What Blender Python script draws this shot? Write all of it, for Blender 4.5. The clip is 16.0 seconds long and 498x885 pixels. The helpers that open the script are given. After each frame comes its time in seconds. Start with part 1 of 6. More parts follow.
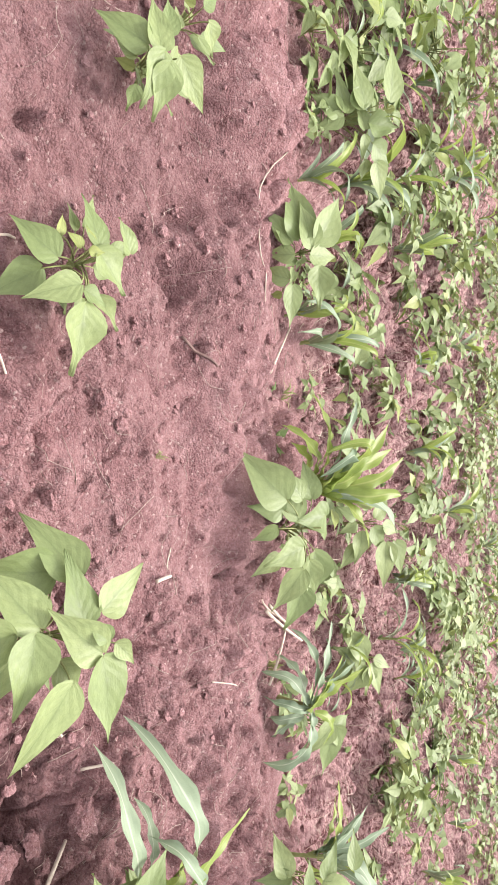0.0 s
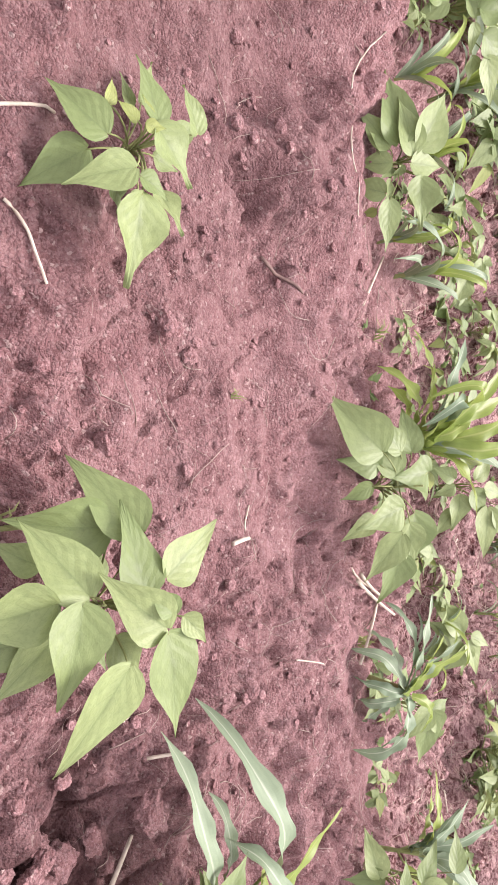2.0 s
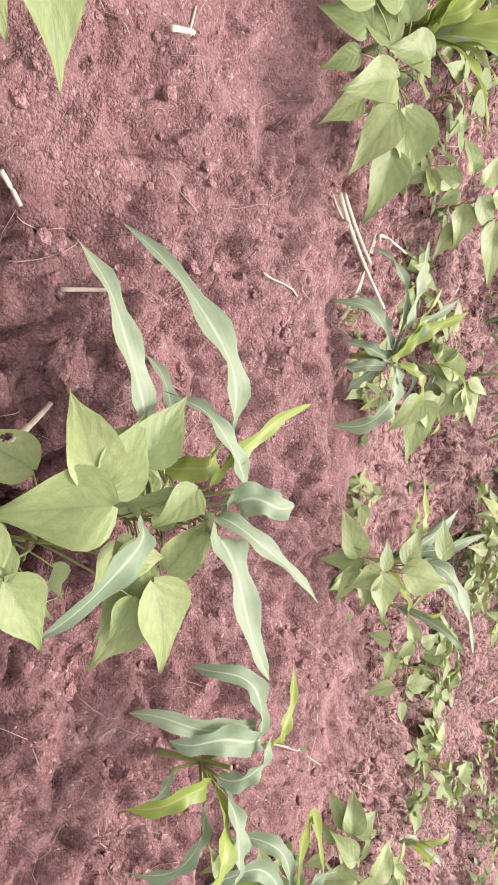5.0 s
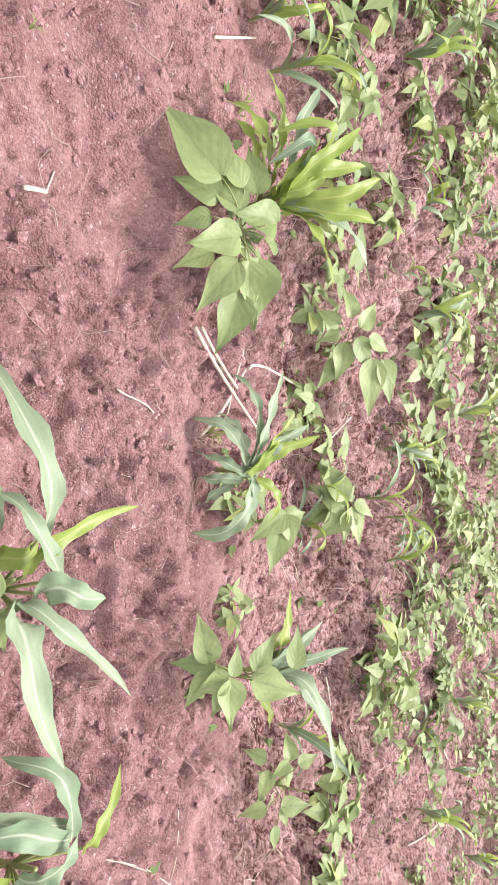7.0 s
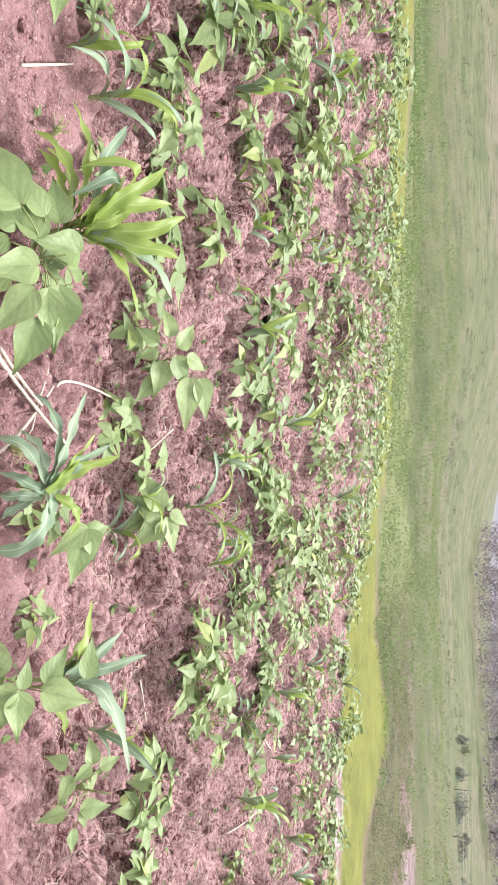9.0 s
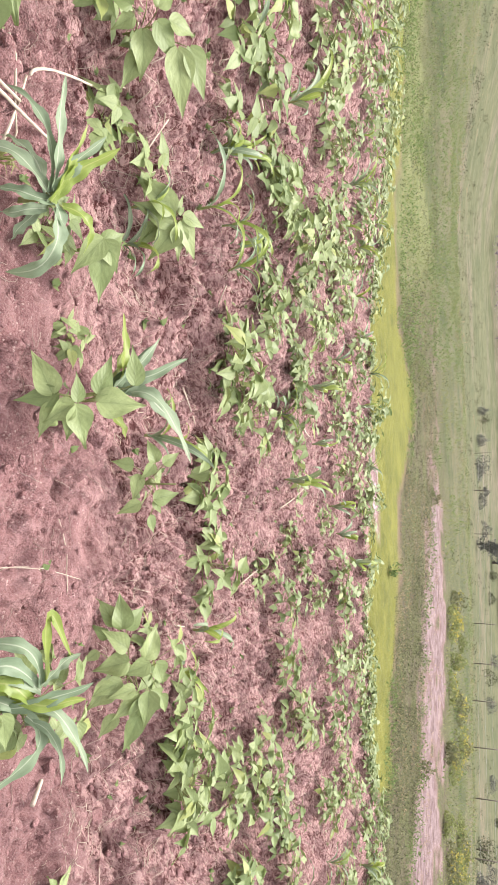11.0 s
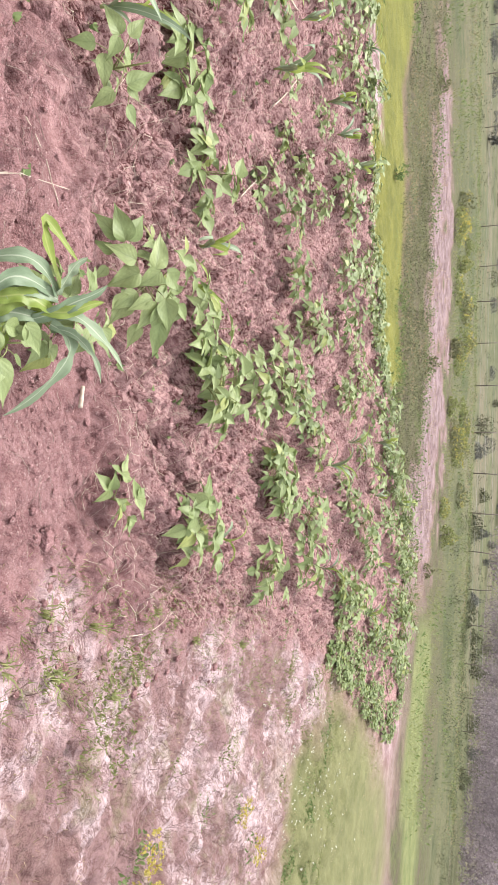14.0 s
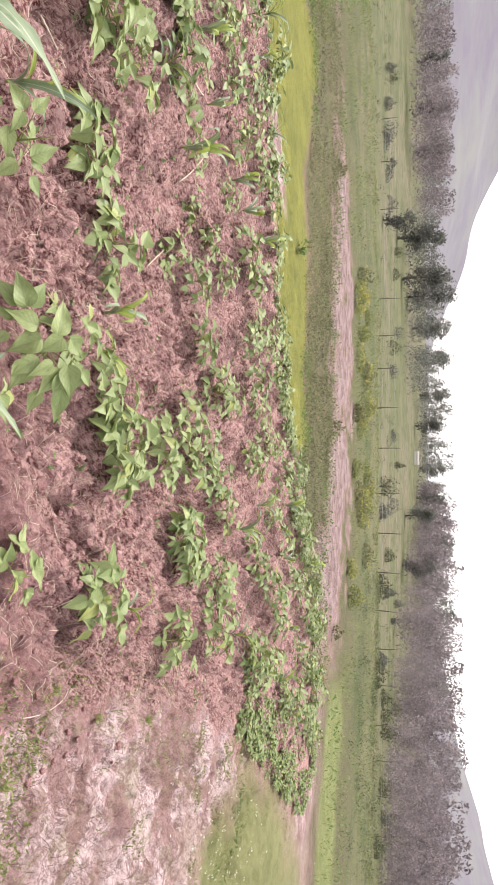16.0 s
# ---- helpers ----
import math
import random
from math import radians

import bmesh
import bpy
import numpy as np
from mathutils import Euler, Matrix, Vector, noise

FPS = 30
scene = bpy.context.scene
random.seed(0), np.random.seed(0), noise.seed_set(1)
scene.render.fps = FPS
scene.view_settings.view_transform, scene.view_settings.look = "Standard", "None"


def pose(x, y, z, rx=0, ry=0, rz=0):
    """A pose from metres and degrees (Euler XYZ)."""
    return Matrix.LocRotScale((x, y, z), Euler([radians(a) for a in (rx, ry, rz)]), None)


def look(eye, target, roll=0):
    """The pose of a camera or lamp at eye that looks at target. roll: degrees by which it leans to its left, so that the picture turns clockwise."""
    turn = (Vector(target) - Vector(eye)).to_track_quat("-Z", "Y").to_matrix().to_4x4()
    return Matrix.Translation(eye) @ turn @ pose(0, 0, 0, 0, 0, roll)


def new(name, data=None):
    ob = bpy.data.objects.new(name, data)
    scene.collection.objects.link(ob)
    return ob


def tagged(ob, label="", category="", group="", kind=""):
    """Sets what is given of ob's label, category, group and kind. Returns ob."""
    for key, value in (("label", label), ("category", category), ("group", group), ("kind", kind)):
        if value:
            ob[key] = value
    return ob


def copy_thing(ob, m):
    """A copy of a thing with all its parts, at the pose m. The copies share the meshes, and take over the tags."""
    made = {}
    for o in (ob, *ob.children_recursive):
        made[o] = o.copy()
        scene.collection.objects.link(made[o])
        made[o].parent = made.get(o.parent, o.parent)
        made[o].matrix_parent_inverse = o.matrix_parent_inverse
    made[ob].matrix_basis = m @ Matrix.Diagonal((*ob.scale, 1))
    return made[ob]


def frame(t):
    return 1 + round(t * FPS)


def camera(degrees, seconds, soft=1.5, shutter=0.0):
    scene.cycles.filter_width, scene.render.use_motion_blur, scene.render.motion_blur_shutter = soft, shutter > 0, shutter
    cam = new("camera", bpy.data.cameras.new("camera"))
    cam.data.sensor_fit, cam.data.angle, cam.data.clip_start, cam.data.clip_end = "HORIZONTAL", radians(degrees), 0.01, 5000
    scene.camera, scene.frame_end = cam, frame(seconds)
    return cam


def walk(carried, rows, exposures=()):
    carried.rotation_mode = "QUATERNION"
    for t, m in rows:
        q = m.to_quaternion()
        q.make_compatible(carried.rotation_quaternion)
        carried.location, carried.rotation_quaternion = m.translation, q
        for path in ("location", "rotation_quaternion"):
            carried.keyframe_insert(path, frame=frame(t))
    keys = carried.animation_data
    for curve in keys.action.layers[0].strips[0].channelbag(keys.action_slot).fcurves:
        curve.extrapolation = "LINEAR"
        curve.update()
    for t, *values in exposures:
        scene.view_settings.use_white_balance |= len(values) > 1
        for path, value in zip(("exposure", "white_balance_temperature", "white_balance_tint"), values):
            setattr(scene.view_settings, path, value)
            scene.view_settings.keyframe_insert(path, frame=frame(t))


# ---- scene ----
cam = camera(40.85, 16.0, soft=1.15)
# seconds, eye x y z, turn rx ry rz
PATH = [
    (0, 0.000, 0.000, 0.873, 15.57, -61.00, 81.49),
    (0.5, 0.041, 0.005, 0.864, 12.38, -59.65, 83.62),
    (1, 0.062, 0.049, 0.851, 10.75, -56.85, 81.83),
    (1.5, 0.030, 0.122, 0.765, 6.98, -53.64, 84.08),
    (2, 0.024, 0.207, 0.715, 10.95, -54.83, 83.88),
    (2.5, 0.118, 0.231, 0.644, 5.53, -56.78, 85.04),
    (3, 0.234, 0.243, 0.616, 2.44, -57.18, 88.04),
    (3.5, 0.317, 0.263, 0.628, 5.50, -56.64, 86.18),
    (4, 0.406, 0.386, 0.579, 7.54, -54.58, 82.96),
    (4.2, 0.460, 0.436, 0.561, 2.21, -54.91, 84.09),
    (6.3, 0.800, 0.516, 0.707, 4.84, -56.31, 84.47),
    (6.5, 0.770, 0.530, 0.742, 6.63, -56.16, 86.00),
    (7, 0.703, 0.509, 0.850, 9.43, -58.66, 88.13),
    (7.5, 0.648, 0.477, 0.945, 10.64, -60.67, 89.54),
    (8, 0.628, 0.454, 0.991, 12.12, -63.16, 90.03),
    (8.5, 0.625, 0.446, 1.040, 12.72, -68.63, 88.87),
    (8.7, 0.634, 0.459, 1.045, 11.10, -69.86, 88.81),
    (10.8, 0.688, 0.498, 0.993, 6.14, -68.84, 68.47),
    (11, 0.709, 0.498, 0.988, 5.66, -68.42, 65.89),
    (11.5, 0.758, 0.488, 0.988, 3.97, -67.11, 60.29),
    (12, 0.789, 0.489, 0.973, 1.17, -66.14, 55.00),
    (12.5, 0.829, 0.481, 0.961, -0.08, -65.53, 51.02),
    (13, 0.861, 0.490, 0.939, -3.24, -65.52, 48.27),
    (13.5, 0.868, 0.476, 0.944, -2.13, -65.76, 45.20),
    (14, 0.881, 0.470, 0.944, -5.10, -67.92, 44.86),
    (14.5, 0.880, 0.473, 0.963, -4.77, -70.38, 44.71),
    (15, 0.882, 0.481, 0.964, -3.91, -72.68, 44.92),
    (15.5, 0.878, 0.488, 0.971, -1.51, -74.52, 43.97),
    (16, 0.872, 0.486, 0.967, 0.00, -75.60, 45.09),
]
EXPOSURES = [(0, 1.27, 6500, 13), (1.5, 1.20, 6450, 20), (2.5, 1.15, 6550, 19), (4, 1.12, 6800, 17), (7, 1.33, 6450, 13), (8, 1.34, 6200, 8), (8.5, 1.34, 6150, 7), (11, 1.21, 6600, 11),
             (12.5, 1.26, 6200, 8), (13.5, 1.20, 6300, 9), (14, 1.11, 6450, 11), (14.5, 1.05, 6500, 11), (16, 0.98, 6750, 11)]
walk(cam, [(t, pose(*p)) for t, *p in PATH], EXPOSURES)

# ---- light: bright overcast sky, the sun a wide soft patch behind cloud ----
SUN_EL, SUN_AZ = 58.0, 16.0
world = bpy.data.worlds.new("overcast_sky")
scene.world = world
world.use_nodes = True
nt = world.node_tree
bg = nt.nodes["Background"]
sky = nt.nodes.new("ShaderNodeTexSky")
sky.sky_type, sky.sun_disc = "NISHITA", False
sky.sun_elevation, sky.sun_rotation = radians(SUN_EL), radians(SUN_AZ)
sky.air_density, sky.dust_density, sky.ozone_density = 1.0, 6.0, 0.6
cloud = nt.nodes.new("ShaderNodeMix")
cloud.data_type = "RGBA"
cloud.inputs[0].default_value = 0.75
cloud.inputs[7].default_value = (12.5, 12.3, 12.6, 1)
nt.links.new(sky.outputs[0], cloud.inputs[6])
nt.links.new(cloud.outputs[2], bg.inputs[0])
bg.inputs[1].default_value = 0.081
sun = new("sun", bpy.data.lights.new("sun", "SUN"))
sun.data.energy, sun.data.angle, sun.data.color = 2.9, radians(24), (1.0, 0.96, 0.92)
az, el = radians(SUN_AZ), radians(SUN_EL)
sun.matrix_basis = look((0, 0, 0), (-math.sin(az) * math.cos(el), -math.cos(az) * math.cos(el), -math.sin(el)))
sun.location = (0, 0, 30)

# ---- materials ----
class Nodes:
    """A short hand for building a node material."""

    def __init__(self, name, rough=0.8, spec=0.3):
        self.mat = bpy.data.materials.new(name)
        self.mat.use_nodes = True
        self.t = self.mat.node_tree
        self.b = self.t.nodes["Principled BSDF"]
        self.b.inputs["Roughness"].default_value = rough
        self.b.inputs["Specular IOR Level"].default_value = spec

    def node(self, kind, **values):
        n = self.t.nodes.new("ShaderNode" + kind)
        for k, v in values.items():
            n.inputs[int(k[1:]) if k[0] == "i" and k[1:].isdigit() else k].default_value = v
        return n

    def link(self, a, b):
        self.t.links.new(a, b)

    def coords(self, kind="Object"):
        return self.t.nodes.new("ShaderNodeTexCoord").outputs[kind]

    def noise(self, scale, detail=4, rough=0.6, at=None, out=0, distort=0.0):
        n = self.node("TexNoise", Scale=scale, Detail=detail, Roughness=rough, Distortion=distort)
        if at is not None:
            self.link(at, n.inputs["Vector"])
        return n.outputs[out]

    def ramp(self, fac, *stops):
        r = self.t.nodes.new("ShaderNodeValToRGB")
        while len(r.color_ramp.elements) < len(stops):
            r.color_ramp.elements.new(0.5)
        for e, (p, c) in zip(r.color_ramp.elements, stops):
            e.position = p
            e.color = (c, c, c, 1) if isinstance(c, (int, float)) else (*c, 1)
        self.link(fac, r.inputs[0])
        return r.outputs[0]

    def mix(self, fac, a, b, blend="MIX"):
        m = self.t.nodes.new("ShaderNodeMix")
        m.data_type, m.blend_type = "RGBA", blend
        for value, slot in ((fac, 0), (a, 6), (b, 7)):
            if isinstance(value, (int, float)):
                m.inputs[slot].default_value = value
            elif isinstance(value, tuple):
                m.inputs[slot].default_value = (*value, 1)
            else:
                self.link(value, m.inputs[slot])
        return m.outputs[2]

    def math(self, op, a, b=0.0):
        m = self.t.nodes.new("ShaderNodeMath")
        m.operation = op
        for value, slot in ((a, 0), (b, 1)):
            if isinstance(value, (int, float)):
                m.inputs[slot].default_value = value
            else:
                self.link(value, m.inputs[slot])
        return m.outputs[0]

    def bump(self, height, strength=0.4, distance=0.01):
        n = self.node("Bump", Strength=strength, Distance=distance)
        self.link(height, n.inputs["Height"])
        self.link(n.outputs[0], self.b.inputs["Normal"])

    def colour(self, c):
        if isinstance(c, tuple):
            self.b.inputs["Base Color"].default_value = (*c, 1)
        else:
            self.link(c, self.b.inputs["Base Color"])

    def channel(self, name):
        a = self.t.nodes.new("ShaderNodeAttribute")
        a.attribute_name = name
        s = self.t.nodes.new("ShaderNodeSeparateColor")
        self.link(a.outputs["Color"], s.inputs[0])
        return s.outputs

    def random(self):
        return self.t.nodes.new("ShaderNodeObjectInfo").outputs["Random"]

    def island(self):
        return self.t.nodes.new("ShaderNodeNewGeometry").outputs["Random Per Island"]


def ground_material():
    m = Nodes("red_soil_and_cover", rough=0.95, spec=0.15)
    at = m.coords()
    big = m.noise(0.9, 3, 0.55, at)
    mid = m.noise(12, 6, 0.7, at)
    fine = m.noise(42, 2, 0.5, at)
    grit = m.noise(420, 3, 0.6, at)
    warp = m.node("VectorMath")
    warp.operation = "ADD"
    shift = m.node("VectorMath", i1=(0.006, 0.006, 0.006))
    shift.operation = "MULTIPLY"
    m.link(m.noise(90, 3, 0.6, at, 1), shift.inputs[0])
    m.link(at, warp.inputs[0])
    m.link(shift.outputs[0], warp.inputs[1])
    cells = []
    for scale in (165.0, 420.0):
        v = m.node("TexVoronoi", Scale=scale, Randomness=1.0)
        m.link(warp.outputs[0], v.inputs["Vector"])
        pick = m.t.nodes.new("ShaderNodeSeparateColor")
        m.link(v.outputs["Color"], pick.inputs[0])
        cells.append((v.outputs["Distance"], pick.outputs))
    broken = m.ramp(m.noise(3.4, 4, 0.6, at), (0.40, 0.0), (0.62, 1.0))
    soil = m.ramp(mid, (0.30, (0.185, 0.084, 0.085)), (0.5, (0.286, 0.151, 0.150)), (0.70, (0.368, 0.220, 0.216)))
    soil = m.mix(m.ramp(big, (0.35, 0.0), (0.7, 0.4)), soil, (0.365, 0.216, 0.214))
    # dark specks in broken patches: pit shade drawn as colour
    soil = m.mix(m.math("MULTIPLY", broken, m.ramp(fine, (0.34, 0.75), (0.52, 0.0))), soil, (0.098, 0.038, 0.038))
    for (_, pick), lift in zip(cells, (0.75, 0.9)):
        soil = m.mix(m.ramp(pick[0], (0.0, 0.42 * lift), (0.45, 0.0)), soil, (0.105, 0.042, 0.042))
        soil = m.mix(m.ramp(pick[1], (0.62, 0.0), (1.0, 0.55 * lift)), soil, (0.43, 0.280, 0.278))
    soil = m.mix(m.ramp(cells[0][1][2], (0.972, 0.0), (0.978, 0.7)), soil, (0.50, 0.37, 0.34))
    soil = m.mix(m.ramp(grit, (0.63, 0.0), (0.72, 0.4)), soil, (0.42, 0.30, 0.29))
    a, b, soil_masks = m.channel("cover_a"), m.channel("cover_b"), m.channel("damp")
    # streaks along the rows: shade of the hoe marks put into the colour
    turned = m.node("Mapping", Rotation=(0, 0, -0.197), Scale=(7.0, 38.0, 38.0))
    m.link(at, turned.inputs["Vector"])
    furrow_shade = m.math("MULTIPLY", soil_masks[1], m.ramp(m.noise(1.0, 6, 0.68, turned.outputs[0], distort=0.6), (0.38, 0.45), (0.46, 0.0)))
    soil = m.mix(furrow_shade, soil, (0.085, 0.034, 0.036))
    # thin dark lines paint the shade of crevices between lumps
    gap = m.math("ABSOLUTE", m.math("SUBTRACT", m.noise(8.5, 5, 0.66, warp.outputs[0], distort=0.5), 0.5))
    crevice_shade = m.math("MULTIPLY", soil_masks[1], m.math("MULTIPLY", m.ramp(gap, (0.012, 0.9), (0.050, 0.0)), m.ramp(m.noise(2.6, 3, 0.6, at), (0.34, 0.25), (0.54, 1.0))))
    soil = m.mix(crevice_shade, soil, (0.080, 0.022, 0.020))
    thread = m.node("Mapping", Rotation=(0, 0, 0.5), Scale=(22.0, 60.0, 60.0))
    m.link(at, thread.inputs["Vector"])
    chaffy = m.math("MULTIPLY", soil_masks[1], m.ramp(m.noise(1.0, 7, 0.72, thread.outputs[0], distort=0.4), (0.48, 0.0), (0.56, 0.68)))
    soil = m.mix(chaffy, soil, (0.56, 0.375, 0.350))
    # near-black soil: damp ground together with the bean's shade, as base colour
    soil = m.mix(m.math("MULTIPLY", soil_masks[0], m.ramp(mid, (0.3, 1.0), (0.75, 0.65))), soil, (0.036, 0.014, 0.014))
    patch = m.noise(1.9, 9, 0.68, at, distort=0.3)
    tuft = m.noise(26, 4, 0.75, at)
    pale = m.mix(m.ramp(patch, (0.42, 0.0), (0.54, 1.0)), (0.285, 0.180, 0.178), (0.54, 0.425, 0.435))
    pale = m.mix(m.ramp(m.noise(1.3, 5, 0.7, at), (0.40, 0.8), (0.47, 0.0)), pale, (0.20, 0.118, 0.108))
    pale = m.mix(m.ramp(tuft, (0.5, 0.0), (0.72, 0.7)), pale, (0.20, 0.135, 0.112))
    pale = m.mix(m.ramp(m.noise(38, 5, 0.75, at), (0.36, 0.6), (0.47, 0.0)), pale, (0.20, 0.118, 0.112))
    chip = m.math("ABSOLUTE", m.math("SUBTRACT", m.noise(6.0, 5, 0.7, at, distort=0.8), 0.5))
    pale = m.mix(m.ramp(chip, (0.008, 0.8), (0.03, 0.0)), pale, (0.17, 0.098, 0.092))
    pale = m.mix(m.ramp(cells[0][1][0], (0.0, 0.4), (0.4, 0.0)), pale, (0.20, 0.125, 0.115))
    lawn = m.mix(m.ramp(m.noise(1.1, 5, 0.7, at), (0.35, 0.0), (0.65, 1.0)), (0.13, 0.135, 0.03), (0.21, 0.205, 0.045))
    lawn = m.mix(m.ramp(tuft, (0.35, 0.6), (0.6, 0.0)), lawn, (0.12, 0.13, 0.045))
    lawn = m.mix(m.ramp(m.noise(2.4, 6, 0.75, at), (0.34, 0.55), (0.48, 0.0)), lawn, (0.085, 0.095, 0.028))
    lane = m.mix(m.ramp(m.noise(3.2, 7, 0.75, at, distort=0.4), (0.42, 0.0), (0.58, 1.0)), (0.115, 0.078, 0.079), (0.27, 0.205, 0.21))
    lane = m.mix(m.ramp(m.noise(11, 4, 0.8, at), (0.55, 0.0), (0.7, 0.8)), lane, (0.13, 0.115, 0.07))
    scrub = m.mix(m.ramp(m.noise(1.6, 6, 0.75, at), (0.38, 0.0), (0.62, 1.0)), (0.112, 0.088, 0.060), (0.105, 0.118, 0.046))
    scrub = m.mix(m.ramp(m.noise(9, 5, 0.85, at), (0.38, 0.85), (0.54, 0.0)), scrub, (0.045, 0.045, 0.026))
    meadow = m.mix(m.ramp(m.noise(0.12, 5, 0.65, at), (0.35, 0.0), (0.65, 1.0)), (0.075, 0.083, 0.038), (0.122, 0.118, 0.062))
    meadow = m.mix(m.ramp(m.noise(0.03, 4, 0.6, at), (0.48, 0.0), (0.58, 0.6)), meadow, (0.15, 0.12, 0.09))
    meadow = m.mix(m.ramp(m.noise(0.5, 5, 0.8, at), (0.38, 0.9), (0.54, 0.0)), meadow, (0.050, 0.064, 0.026))
    # far hills: the lilac of distance haze is mixed into their colour
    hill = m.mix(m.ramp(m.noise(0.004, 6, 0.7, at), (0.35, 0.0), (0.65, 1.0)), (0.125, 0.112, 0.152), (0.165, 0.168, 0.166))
    c = m.mix(a[0], soil, lawn)
    c = m.mix(a[1], c, scrub)
    c = m.mix(a[2], c, pale)
    extra = m.channel("cover_c")
    c = m.mix(extra[0], c, lane)
    turf = m.mix(m.ramp(m.noise(2.0, 6, 0.7, at), (0.38, 0.0), (0.62, 1.0)), (0.125, 0.145, 0.055), (0.195, 0.21, 0.09))
    turf = m.mix(m.ramp(tuft, (0.35, 0.5), (0.6, 0.0)), turf, (0.11, 0.13, 0.05))
    c = m.mix(extra[1], c, turf)
    c = m.mix(b[1], c, meadow)
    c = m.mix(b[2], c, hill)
    green = m.ramp(m.math("MULTIPLY", b[0], m.noise(3.1, 6, 0.75, at)), (0.50, 0.0), (0.60, 0.42))
    c = m.mix(green, c, (0.20, 0.205, 0.10))
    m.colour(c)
    lumps = m.math("MULTIPLY", m.noise(42, 5, 0.68, warp.outputs[0]), m.math("ADD", m.math("MULTIPLY", broken, 0.9), 0.7))
    lumps = m.math("ADD", lumps, m.math("MULTIPLY", a[2], m.math("MULTIPLY", m.noise(9, 5, 0.62, at), 5.0)))
    for (dist, _), tall in zip(cells, (0.30, 0.15)):
        lumps = m.math("ADD", lumps, m.math("MULTIPLY", m.ramp(dist, (0.0, 1.0), (0.8, 0.0)), tall))
    m.bump(lumps, 1.0, 0.014)
    return m.mat


def leaf_material(name, dark, light, vein, back=0.19, rough=0.5, rib=0.06, laterals=7.0):
    """A leaf: tint by object and island, pale ribs along its own length, light through the blade."""
    m = Nodes(name, rough=rough, spec=0.36)
    uv = m.coords("UV")
    sep = m.t.nodes.new("ShaderNodeSeparateXYZ")
    m.link(uv, sep.inputs[0])
    across = m.math("ABSOLUTE", m.math("SUBTRACT", sep.outputs[0], 0.5))
    shade = m.math("ADD", m.math("MULTIPLY", m.random(), 0.5), m.math("MULTIPLY", m.island(), 0.5))
    at = m.coords()
    c = m.mix(m.ramp(shade, (0.15, 0.0), (0.85, 1.0)), dark, light)
    blot = m.noise(5, 4, 0.6, uv)
    c = m.mix(m.ramp(blot, (0.35, 0.35), (0.65, 0.0)), c, tuple(0.6 * v for v in dark))
    if laterals:
        c = m.mix(m.math("MULTIPLY", m.ramp(across, (0.02, 0.6), (0.20, 0.0)), m.ramp(blot, (0.46, 0.0), (0.60, 0.9))), c, tuple(0.5 * v for v in dark))
    mid = m.ramp(across, (0.0, 1.0), (rib, 0.0))
    if laterals:                                                   # sunken side ribs, the blade puckered between them
        along = m.math("ADD", sep.outputs[1], m.math("MULTIPLY", m.noise(3.0, 2, 0.5, uv), 0.10))
        w = m.math("FRACT", m.math("MULTIPLY", m.math("SUBTRACT", along, m.math("MULTIPLY", across, 0.75)), laterals))
        off = m.math("ABSOLUTE", m.math("SUBTRACT", w, 0.5))
        side = m.ramp(off, (0.0, 0.34), (0.05, 0.0))
        c = m.mix(m.math("MULTIPLY", side, m.ramp(across, (0.10, 1.0), (0.42, 0.25))), c, tuple(0.72 * v for v in dark))
        c = m.mix(m.ramp(across, (0.0, 0.6), (0.035, 0.0)), c, tuple(0.8 * v for v in dark))
        net = m.noise(34, 2, 0.5, uv)
        c = m.mix(m.ramp(net, (0.36, 0.22), (0.50, 0.0)), c, tuple(0.7 * v for v in dark))
        m.bump(m.math("ADD", m.math("ADD", m.math("MULTIPLY", off, 0.5), m.math("MULTIPLY", net, 0.18)), m.math("MULTIPLY", blot, 0.8)), 0.4, 0.004)
    else:
        streak = m.node("TexWave", Scale=9.0, Distortion=1.2, Detail=2.0)
        streak.wave_profile = "SIN"
        m.link(uv, streak.inputs["Vector"])
        c = m.mix(m.math("MULTIPLY", streak.outputs["Fac"], 0.22), c, tuple(0.6 * v for v in dark))
        c = m.mix(m.math("MULTIPLY", mid, 0.65), c, vein)
    m.colour(c)
    thin = m.t.nodes.new("ShaderNodeBsdfTranslucent")
    m.link(m.mix(0.4, c, (0.31, 0.37, 0.12)), thin.inputs[0])
    mixer = m.t.nodes.new("ShaderNodeMixShader")
    mixer.inputs[0].default_value = back
    m.link(m.b.outputs[0], mixer.inputs[1])
    m.link(thin.outputs[0], mixer.inputs[2])
    m.link(mixer.outputs[0], m.t.nodes["Material Output"].inputs[0])
    return m.mat


def plain_material(name, low, high, scale=30.0, rough=0.8, bump=0.4, distance=0.004, by_object=0.3):
    m = Nodes(name, rough=rough, spec=0.25)
    at = m.coords()
    f = m.noise(scale, 5, 0.7, at)
    c = m.mix(m.ramp(f, (0.3, 0.0), (0.7, 1.0)), low, high)
    c = m.mix(m.math("MULTIPLY", m.random(), by_object), c, tuple(0.55 * v for v in low))
    m.colour(c)
    m.bump(f, bump, distance)
    return m.mat


